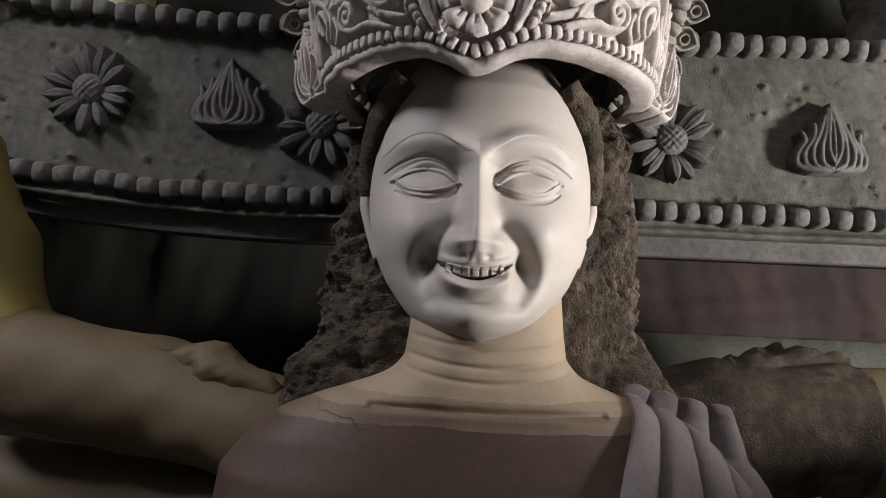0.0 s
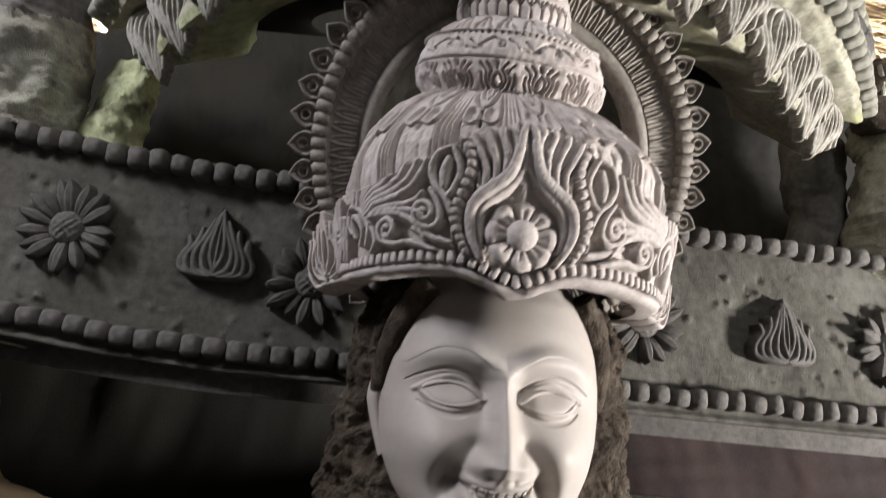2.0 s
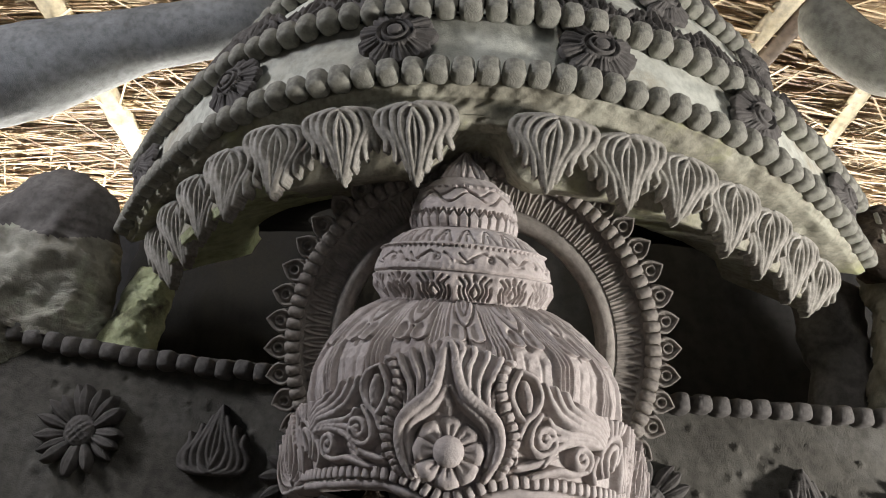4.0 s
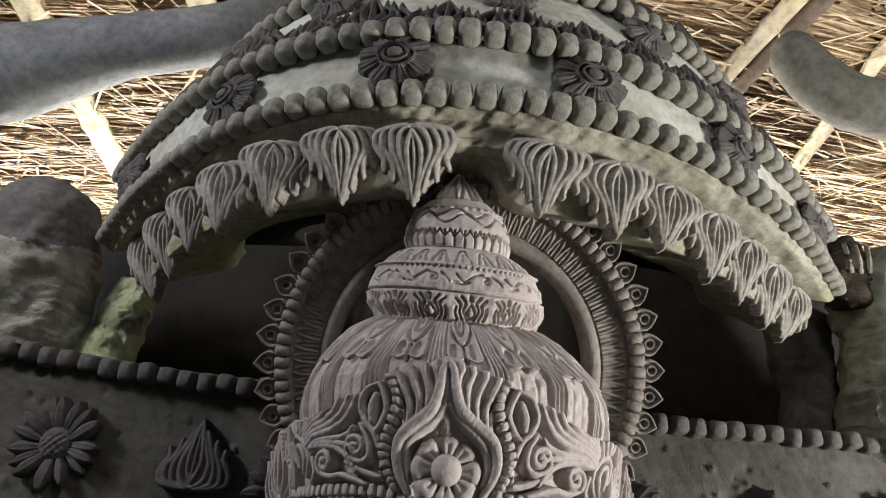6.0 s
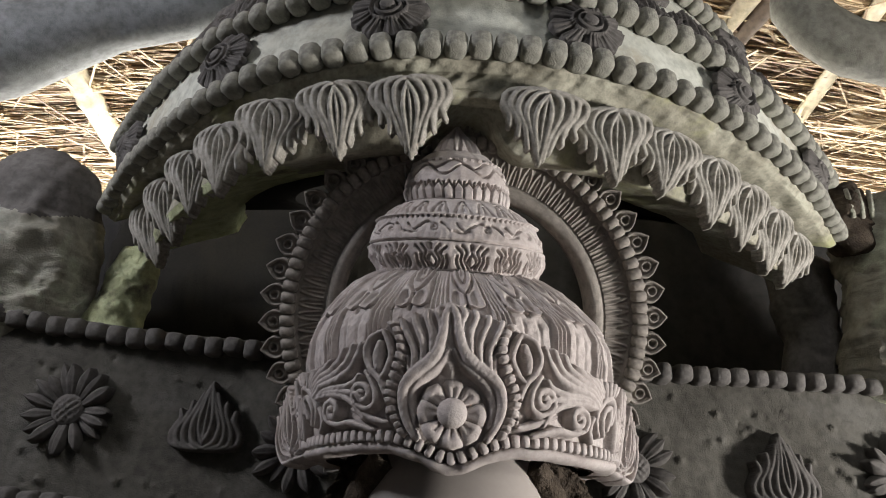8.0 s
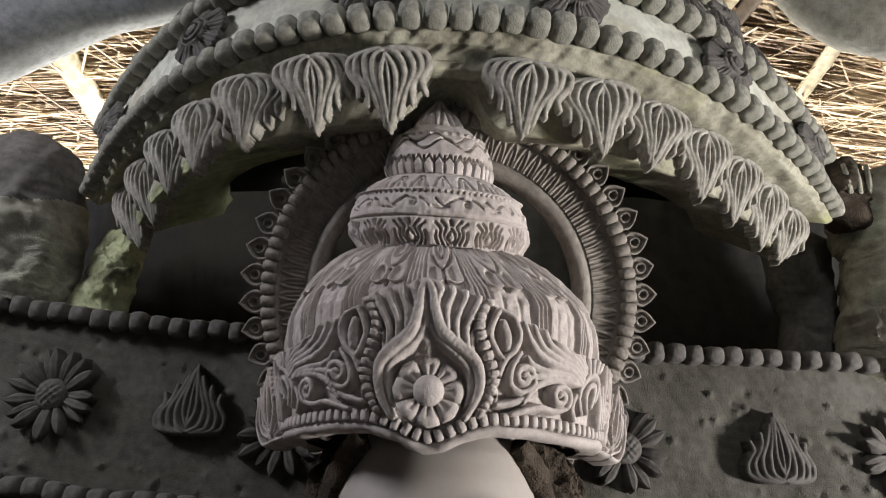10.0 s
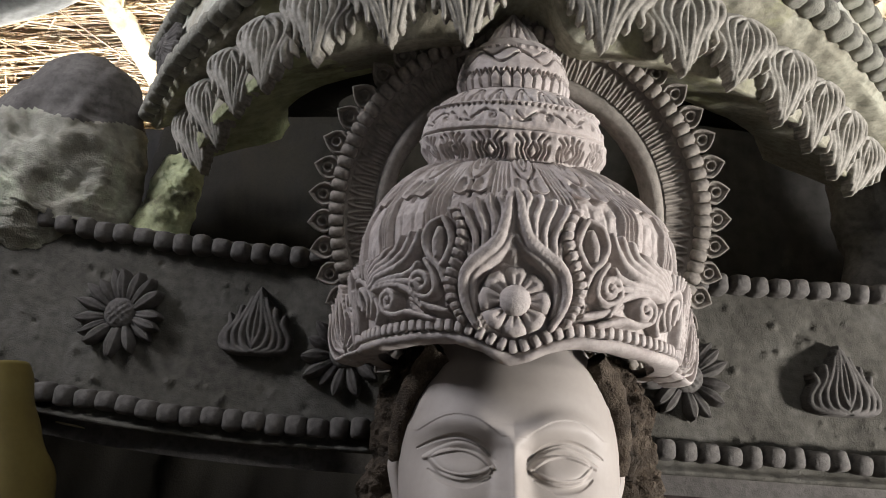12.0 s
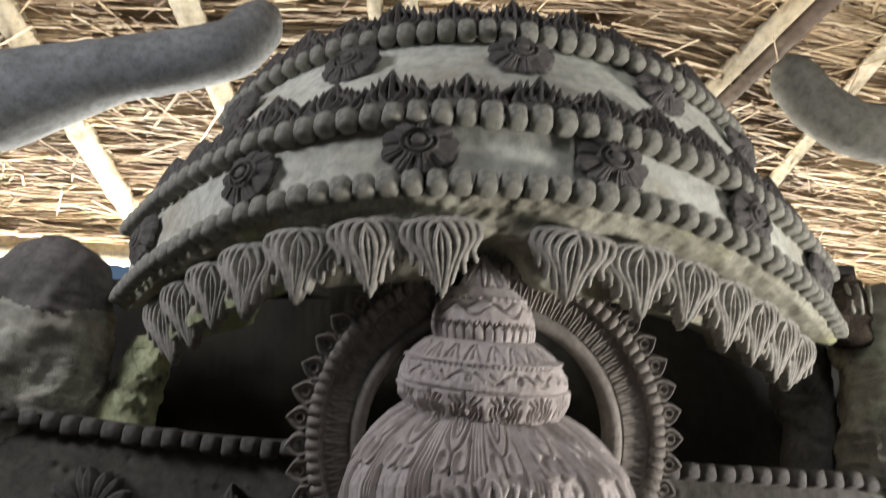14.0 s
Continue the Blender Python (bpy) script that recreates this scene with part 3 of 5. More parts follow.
def rosette_mesh(radius, height):
    me = disc_relief("rosette", radius, height, M_ORN, 34, 144, rosette_fn)
    for v in me.vertices:
        r, a = math.hypot(v.co.x, v.co.z), math.atan2(v.co.z, v.co.x)
        k = 1 - 0.16 * (1 - abs(math.cos(a * 4.5)) ** 0.6) * smooth01(0.5, 1.0, r / radius)
        v.co.x, v.co.z = v.co.x * k * 1.12, v.co.z * k * 0.92
    return me


ME_ROSETTE = rosette_mesh(0.050, 0.026)


def build_canopy():
    canopy = empty("clay_canopy", (CX, CY, 2.3), "grey-green clay canopy bowed out over the crown, beaded tiers", "canopy")
    inv = Matrix.Translation((-CX, -CY, -2.3))

    def part(name, me, m=None, label=""):
        return put(name, me, canopy, inv @ (m or Matrix()), label)
    part("soffit", loft("soffit", [(EDGE, 0.004, 0.012), (EDGE, 0.002, -0.016), (EDGE, 0.016, -0.024), (HANG, 0.006, 0.016), (HANG, 0.012, -0.004), (HANG, 0.03, -0.006)], M_CANOPY, 0.005, 21), label="rough greenish clay underside")
    part("fascia", loft("fascia", [(EDGE, 0.004, 0.0), (SECOND, 0.006, -0.002), (SECOND, 0.05, 0.008)], M_FASCIA, 0.002, 22), label="pale limewashed clay fascia")
    part("upper_fascia", loft("upper_fascia", [(SECOND, 0.004, 0.0), (SECOND, 0.030, 0.06), (THIRD, 0.012, 0.0), (THIRD, 0.05, 0.012)], M_FASCIA, 0.002, 23), label="pale limewashed clay fascia")
    part("crest", loft("crest", [(THIRD, 0.01, 0.0), (THIRD, 0.04, 0.07), (THIRD, 0.10, 0.14), (THIRD, 0.24, 0.19)], M_CANOPY, 0.004, 24))
    r = random.Random(9)
    beads = [block_mesh("bead", 0.0325, 0.034, 0.034, M_BEAD, b) for b in (0.35, 0.5, 0.65)]
    for arc, step in ((EDGE, 0.0330), (SECOND, 0.0345), (THIRD, 0.0345)):
        for u, p, h, s in arc.steps(step, back=-0.006):
            g = r.uniform(0.92, 1.06)
            part("bead", r.choice(beads), Matrix.Translation(p) @ pose(0, -0.004, r.uniform(-0.0015, 0.0015), r.uniform(-8, 8) - 8, -s + r.uniform(-6, 6), h + r.uniform(-7, 7)) @ Matrix.Scale(g, 4))
    for u in (-0.90, -0.57, -0.205, 0.185, 0.555, 0.875):
        a, h, s = EDGE.place(u)
        b = SECOND.place(u)[0]
        part("rosette", ME_ROSETTE, Matrix.Translation(a + (b - a) * 0.52) @ pose(0, -0.004, 0, r.uniform(-4, 4), -s + r.uniform(-9, 9), h), "dark clay rosette")
    for u in (-0.80, -0.45, 0.0, 0.42, 0.78):
        a, h, s = SECOND.place(u, 0.035, 0.06)
        b = THIRD.place(u)[0]
        part("rosette", ME_ROSETTE, Matrix.Translation(a + (b - a) * 0.62) @ pose(0, -0.004, 0, -14, -s, h), "dark clay rosette")
    buds = [lotus_mesh("lotus_petal", 0.108, 0.088, M_ORN, seed=s, n=48) for s in (3, 4, 5)]
    for arc in (SECOND, THIRD):
        for u, p, h, s in arc.steps(0.104, back=0.010, up=0.010):
            part("lotus_petal", r.choice(buds), Matrix.Translation(p) @ pose(0, 0, 0, r.uniform(-22, -12), -s + r.uniform(-6, 6), h))
    # hanging row of lotus buds, cusped open over the crown
    drops = [pendant_mesh("hanging_lotus", 0.108, 0.106, M_PENDANT, s) for s in (6, 7, 8)]
    for lo, hi in ((-0.99, -0.05), (0.09, 0.985)):
        for u, p, h, s in HANG.steps(0.106, lo, hi):
            q = TIPS.place(u)[0]
            tilt = math.degrees(math.atan2(math.hypot(q[0] - p[0], q[1] - p[1]), p[2] - q[2]))
            long = float(np.linalg.norm(q - p)) / 0.100
            part("hanging_lotus", r.choice(drops), Matrix.Translation(p) @ pose(0.016 * max(0.0, -u), -0.006, 0.004, 0, 0, 0.45 * h) @ pose(0, 0, 0, 180 - min(24, tilt) + r.uniform(-4, 4), s + r.uniform(-7, 7), 180 + r.uniform(-6, 6)) @ Matrix.Diagonal((r.uniform(0.94, 1.04), 1.0, long * r.uniform(0.97, 1.06), 1.0)))
    # the thick clay lip that the buds are laid on, cut up into a cusp over the crown
    u = np.linspace(-1, 1, 420)
    cusp = np.exp(-(np.abs(u - 0.012) / 0.075) ** 2.4)[:, None]
    path = [(HANG, 0.010, 0.006), (TIPS, 0.012, 0.040), (TIPS, 0.022, 0.026), (TIPS, 0.165, 0.078), (HANG, 0.19, 0.02)]
    key = [arc.at(u, back, up) for arc, back, up in path]
    roof = HANG.at(u, 0.030, 0.012)
    for k in (1, 2):
        key[k] = key[k] + (roof - key[k]) * cusp
    rows = [A + (B - A) * k / 9 for A, B in zip(key[:-1], key[1:]) for k in range(9)] + [key[-1]]
    P = np.stack(rows, 1)
    P += (wobble(P, 18.0, 0.006, 31) + crumple(P, 26.0, 0.005))[..., None] * np.array([0.3, 0.6, 0.8]) * np.linspace(0.3, 1.0, P.shape[1])[None, :, None]
    f = quads(*P.shape[:2])[:, ::-1]
    mid = P.reshape(-1, 3)[f[:, 0]]
    raw = (mid[:, 0] + wobble(mid, 25.0, 0.04, 31) < -0.20) & (np.arange(len(f)) % (P.shape[1] - 1) > 9)
    part("valance", mesh_np("valance", P.reshape(-1, 3), f, [M_CANOPY, M_GREEN], raw.astype(int)), label="rough clay backing of the valance")
    # near-black skin added for the shade inside the hollow canopy
    part("inner_shade_skin", loft("inner_shade_skin", [(HANG, 0.02, 0.006), (HANG, 0.15, 0.035), (HANG, 0.33, 0.05)], M_CLOTH_OLIVE, 0.003, 25))


build_canopy()


# ---------------------------------------------------------------- side lumps, raised arms, thatch
def lump_mesh(name, path, radii, mat, amount=0.012, seed=1, squash=0.7, n=70, top=None, above=9.0, rough=0.0):
    path, radii = np.asarray(path, float), np.asarray(radii, float)
    t, tt = np.linspace(0, 1, len(path)), np.linspace(0, 1, n)
    C = np.stack([np.interp(tt, t, path[:, k]) for k in range(3)], -1)
    for _ in range(6):
        C[1:-1] = (C[:-2] + 2 * C[1:-1] + C[2:]) / 4
    R = np.interp(tt, t, radii) * np.sqrt(np.clip(1 - (np.abs(2 * tt - 1)) ** 14, 0, 1))
    V, F = tube(C, np.maximum(R, 0.002), 110, squash)
    ctr = V - C.mean(0)
    d = (wobble(V, 16.0, amount, seed) + wobble(V, 60.0, amount * 0.45, seed + 2))[:, None]
    V = V + d * ctr / np.maximum(np.linalg.norm(ctr, axis=1)[:, None], 0.02)
    if rough:
        V = V + ((crumple(V, 24.0, rough) + crumple(V, 9.0, rough * 1.5, True)) * np.where(V[:, 2] < above, 1.0, 0.2))[:, None] * np.array([0.4, -1.0, 0.5])
    if top is None:
        return mesh_np(name, V, F, mat)
    mid = V[F[:, 0]]
    return mesh_np(name, V, F, [mat, top], (mid[:, 2] + wobble(mid, 12.0, 0.03, seed) > above).astype(int))


def build_sides():
    tagged(put("side_lump", lump_mesh("side_lump", [(-0.80, 1.12, 2.05), (-0.80, 1.10, 2.15), (-0.76, 1.06, 2.27), (-0.705, 1.03, 2.42)], [0.13, 0.17, 0.145, 0.075], M_MASS, 0.007, 41, 0.7, 150, M_ORN, 2.27, 0.009)), "rough unfinished grey clay lump resting on the band", "clay lump", "side lumps")
    tagged(put("side_lump", lump_mesh("side_lump", [(0.93, 1.06, 2.03), (0.92, 1.04, 2.2), (0.93, 1.04, 2.36), (0.96, 1.04, 2.43)], [0.17, 0.14, 0.14, 0.09], M_MASS, 0.009, 42, 0.7, 150, None, 9.0, 0.012)), "rough unfinished grey clay lump resting on the band", "clay lump", "side lumps")
    tagged(put("clay_prop", lump_mesh("clay_prop", [(-0.585, 1.09, 2.05), (-0.575, 1.085, 2.12), (-0.560, 1.08, 2.19), (-0.545, 1.08, 2.26)], [0.056, 0.050, 0.046, 0.04], M_GREEN, 0.008, 43, 0.7, 110, None, 9.0, 0.006)), "greenish raw clay prop between band and canopy", "prop")
    tagged(put("clay_prop", lump_mesh("clay_prop", [(0.76, 1.14, 2.06), (0.76, 1.14, 2.2), (0.76, 1.14, 2.36)], [0.07, 0.06, 0.07], M_ORN, 0.008, 44)), "dark clay post between band and canopy", "prop")
    # two raised arms of the statue, kept as separate pieces under category horn
    tagged(put("clay_arm", lump_mesh("clay_arm", [(-1.75, 1.30, 0.0), (-1.85, 1.35, 1.6), (-1.75, 1.38, 2.5), (-1.5, 1.4, 2.82), (-1.2, 1.4, 2.95), (-0.93, 1.4, 3.08), (-0.74, 1.4, 3.14), (-0.62, 1.4, 3.19), (-0.57, 1.4, 3.27), (-0.54, 1.4, 3.36)], [0.14, 0.14, 0.13, 0.13, 0.13, 0.088, 0.085, 0.082, 0.078, 0.06], M_ARM_SLATE, 0.004, 45, 1.0, 110)), "smooth slate grey clay arm of the statue curving up behind the canopy", "horn", "clay horns")
    tagged(put("clay_arm", lump_mesh("clay_arm", [(1.7, 1.15, 0.0), (1.75, 1.15, 1.6), (1.7, 1.12, 2.6), (1.4, 1.1, 2.85), (1.10, 1.1, 2.875), (0.965, 1.1, 2.895), (0.895, 1.1, 2.945), (0.855, 1.1, 3.01), (0.838, 1.1, 3.085)], [0.13, 0.13, 0.12, 0.09, 0.070, 0.066, 0.063, 0.060, 0.050], M_ARM_OLIVE, 0.006, 46, 1.0, 110)), "olive grey clay arm stump of the statue curving up", "horn", "clay horns")


build_sides()


def build_end_block():
    """A crumbling block with three pale pegs where the canopy meets its side lump."""
    block = empty("end_block", (0.80, 1.02, 2.40), "dark crumbling clay block with pale upright pegs", "clay block")
    me = lump_mesh("core", [(0.0, 0.0, -0.09), (0.0, 0.0, 0.0), (0.005, 0.0, 0.075)], [0.05, 0.052, 0.04], M_HAIR, 0.012, 47, 0.8, 60)
    put("core", me, block)
    for k in range(3):
        V, F = tube([(0.0, 0, -0.03), (0.002, 0, 0.0), (0.0, 0, 0.03)], [0.0045, 0.005, 0.004], 10)
        put("peg", mesh_np("peg", V, F, M_MASS), block, pose(-0.02 + 0.02 * k, -0.046, 0.0, 0, 4 * (k - 1), 0))


build_end_block()


def bamboo(name, a, b, radius, mat, label):
    a, b = Vector(a), Vector(b)
    n = max(4, int((b - a).length / 0.02))
    t = np.linspace(0, 1, n)
    path = np.array(a)[None] + (np.array(b) - np.array(a))[None] * t[:, None]
    s = (t * (b - a).length) % 0.34
    rad = radius * (1 + 0.12 * np.exp(-((s - 0.17) / 0.012) ** 2)) * (1 - 0.1 * t)
    V, F = tube(path, rad, 16)
    return tagged(put(name, mesh_np(name, V, F, mat)), label, "bamboo pole", "roof poles")


def build_roof():
    bm_v, bm_f, k = [], [], 0
    r = np.random.RandomState(77)
    # the matting that the straw lies on
    X, Y = np.meshgrid(np.linspace(-3.3, 3.3, 60), np.linspace(-2.9, 3.0, 60), indexing="ij")
    Z = 3.19 + 0.225 * (2.8 - Y) + 0.09
    P = np.stack([X, Y, Z], -1)
    P[..., 2] += wobble(P, 3.0, 0.02, 51)
    gap = quads(60, 60)
    gap = gap[(Y.reshape(-1)[gap] > -0.85).all(1) | (Y.reshape(-1)[gap] < -1.4).all(1)]
    Q = P.copy()
    Q[..., 2] += 0.12
    f = gap
    tagged(put("ceiling", mesh_np("ceiling", np.concatenate([P.reshape(-1, 3), Q.reshape(-1, 3)]), np.concatenate([f[:, ::-1], f + 3600]), M_STRAWBED)), "straw thatch under the shed roof", "ceiling", kind="structure")
    verts, faces = [], []
    for _ in range(42000):
        x, y = r.uniform(-2.7, 2.7), r.uniform(0.9, 3.0)
        L, w = r.uniform(0.3, 1.1), r.uniform(0.0014, 0.0045)
        a = r.normal(0.0, 0.11) + (0.12 if x > 0.3 else -0.10)
        if r.rand() < 0.10:
            a = r.uniform(-1.2, 1.2)
        dx, dy = math.cos(a) * L / 2, math.sin(a) * L / 2
        z = 3.19 + 0.225 * (2.8 - y) + r.uniform(-0.03, 0.085)
        t1, t2 = r.normal(0, 0.02), r.normal(0, 0.02)
        nx, ny = -math.sin(a) * w, math.cos(a) * w
        A, B = (x - dx, y - dy, z + t1), (x + dx, y + dy, z + t2)
        b = len(verts)
        verts += [(A[0] + nx, A[1] + ny, A[2]), (A[0] - nx, A[1] - ny, A[2]), (A[0], A[1], A[2] + w * 1.4), (B[0] + nx, B[1] + ny, B[2]), (B[0] - nx, B[1] - ny, B[2]), (B[0], B[1], B[2] + w * 1.4)]
        faces += [(b, b + 3, b + 4, b + 1), (b + 1, b + 4, b + 5, b + 2), (b + 2, b + 5, b + 3, b)]
    tagged(put("thatch_straw", mesh_np("thatch_straw", verts, faces, M_STRAW, smooth=False)), "loose dry straw stalks of the thatch", "straw", kind="stuff")
    poles = (((-1.41, 1.6), (-1.29, 2.67), 0.052, M_BAMBOO), ((-0.823, 1.53), (-0.754, 2.0), 0.05, M_BAMBOO), ((-0.235, 1.45), (-0.18, 1.95), 0.026, M_BAMBOO), ((-0.12, 1.45), (-0.07, 1.95), 0.022, M_BAMBOO),
             ((1.04, 1.326), (0.916, 1.697), 0.034, M_BAMBOO), ((1.11, 1.326), (0.985, 1.697), 0.04, M_BAMBOO_DARK), ((1.41, 1.5), (1.38, 2.12), 0.028, M_BAMBOO))
    for (xa, ya), (xb, yb), rad, mat in poles:
        k = (xb - xa) / (yb - ya)
        y0, y1 = 0.3, 2.84 if mat != M_BAMBOO_DARK else 1.72
        bamboo("bamboo_pole", (xa + k * (y0 - ya), y0, ceiling_z(y0) - 0.05), (xa + k * (y1 - ya), y1, ceiling_z(y1) - 0.05), rad, mat, "dark bamboo rafter under the straw" if mat == M_BAMBOO_DARK else "pale bamboo rafter under the straw")
    bamboo("bamboo_pole", (-2.9, 2.8, ceiling_z(2.8) - 0.13), (2.9, 2.8, ceiling_z(2.8) - 0.13), 0.05, M_BAMBOO, "pale bamboo purlin across the rafters")


M_STRAWBED = clay("straw_bed", (0.16, 0.11, 0.06), (0.07, 0.045, 0.025), (0.30, 0.22, 0.13), grain=60, patch=10, bump=0.6)
build_roof()


# ---------------------------------------------------------------- the halo ring behind the crown
def build_halo():
    C, R = Vector((0.044, 0.804, 2.069)), 0.291
    halo = empty("halo_ring", C, "brown-grey clay halo ring with beads and pointed petals", "halo")
    halo.rotation_euler = (radians(21.8), 0, 0)
    # lathe of the flat ring in the x-z plane, front towards -y
    prof = [(0.178, 0.03), (0.176, 0.0), (0.180, -0.012), (0.190, -0.015), (0.197, -0.010), (0.199, -0.002), (0.203, -0.002), (0.236, -0.002), (0.240, -0.004), (0.262, -0.003), (0.266, 0.006), (0.262, 0.03), (0.178, 0.03)]
    a = np.linspace(0, 2 * math.pi, 360, endpoint=False)
    pr = np.array(prof)
    P = np.stack([np.cos(a)[:, None] * pr[:, 0], np.repeat(pr[None, :, 1], len(a), 0), np.sin(a)[:, None] * pr[:, 0]], -1)
    put("ring", mesh_np("ring", P.reshape(-1, 3), quads(len(a), len(pr), True), M_RING), halo)
    # carved leaf row on the flat of the ring
    U, V = np.meshgrid(np.linspace(0, 2 * math.pi, 2000, endpoint=False), np.linspace(0, 1, 16), indexing="ij")
    k = (U * 80 / (2 * math.pi)) % 1 - 0.5
    half = 0.42 * np.sqrt(np.clip(1 - V ** 1.6, 0, 1))
    H = 0.003 * np.exp(-((np.abs(k) - half) / 0.10) ** 2) + 0.002 * np.exp(-(k / 0.08) ** 2) * (V < 0.7)
    rad = 0.202 + 0.034 * V
    P = np.stack([np.cos(U) * rad, -0.003 - H, np.sin(U) * rad], -1)
    put("carved_face", mesh_np("carved_face", P.reshape(-1, 3), quads(2000, 16, True)[:, ::-1], M_RING), halo)
    bead = block_mesh("bead", 0.0165, 0.024, 0.021, M_RING, 0.55)
    r = random.Random(3)
    nb = 98
    for i in range(nb):
        t = 360 * i / nb
        m = pose(0, 0, 0, 0, -t, 0) @ pose(0.250, -0.008, 0, r.uniform(-5, 5), 90 + r.uniform(-5, 5), 0)
        put("bead", bead, halo, m)
    # pointed petals round the rim
    n = 40
    X, Y = np.meshgrid(np.linspace(-0.62, 0.62, n), np.linspace(-0.1, 1.06, n), indexing="ij")
    out = np.concatenate([bezier((-0.42, 0.0), (-0.52, 0.3), (-0.4, 0.62), (0.0, 1.0), n=10), bezier((0.0, 1.0), (0.4, 0.62), (0.52, 0.3), (0.42, 0.0), n=10)])
    H = np.full(X.shape, 0.12)
    H = ridge(H, X, Y, out * (0.88, 0.93), 0.1, 0.34)
    H = ridge(H, X, Y, spiral(0, 0.38, 0.2, 0.2, 0, 1), 0.09, 0.26)
    H = H - 0.25 * np.exp(-(X ** 2 + (Y - 0.38) ** 2) / 0.012)
    w = np.interp(Y, [-0.1, 0.0, 0.3, 0.62, 0.9, 1.02], [0.46, 0.46, 0.56, 0.42, 0.14, 0.0])
    tooth = relief_tile("petal", H, X, Y, np.abs(X) < w, 0.032, M_RING, 0.012)
    nt = 46
    for i in range(nt):
        t = 360 * (i + 0.5) / nt
        m = pose(0, 0, 0, 0, -t, 0) @ pose(0.259, 0.002, 0, 0, 90, 0) @ pose(0, 0, 0, r.uniform(-8, 4), r.uniform(-4, 4), 0)
        put("petal", tooth, halo, m)


build_halo()

# ---------------------------------------------------------------- the crown
KX, KY0, KZ0 = 0.033, 0.782, 1.85


def crown_axis(z):
    return KY0 - 0.23 * (z - KZ0)


TURNED = -0.115


def crown_point(a, z, r):
    """a: angle from the front towards +x; the axis leans forward."""
    a = a + TURNED
    kx = np.interp(z, [1.85, 1.9, 1.95, 2.0, 2.1, 2.14, 2.2, 2.3], [0.041, 0.040, 0.037, 0.035, 0.026, 0.023, 0.020, 0.016])
    nod = 0.33 * smooth01(1.97, 2.11, z)
    return np.stack([kx + r * np.sin(a), crown_axis(z) - r * np.cos(a), z - nod * r * np.cos(a)], -1)


DOME = np.array([(1.84, 0.178), (1.88, 0.186), (1.93, 0.193), (1.97, 0.197), (1.995, 0.195), (2.02, 0.187), (2.045, 0.1735), (2.068, 0.1565), (2.088, 0.136), (2.099, 0.119), (2.106, 0.100)])


def dome_radius(z):
    return np.interp(z, DOME[:, 0], DOME[:, 1])


def frieze_top(s):
    """Height of the crest of the leaf frieze above the lip, along the arc s in metres."""
    s = np.abs(s)
    base = np.interp(s, [0, 0.012, 0.035, 0.055, 0.075, 0.10, 0.135, 0.16, 0.20, 0.235, 0.27, 0.33], [0.188, 0.168, 0.140, 0.124, 0.113, 0.102, 0.088, 0.084, 0.086, 0.084, 0.075, 0.07])
    return base + 0.0012 * np.sin(s * 240)


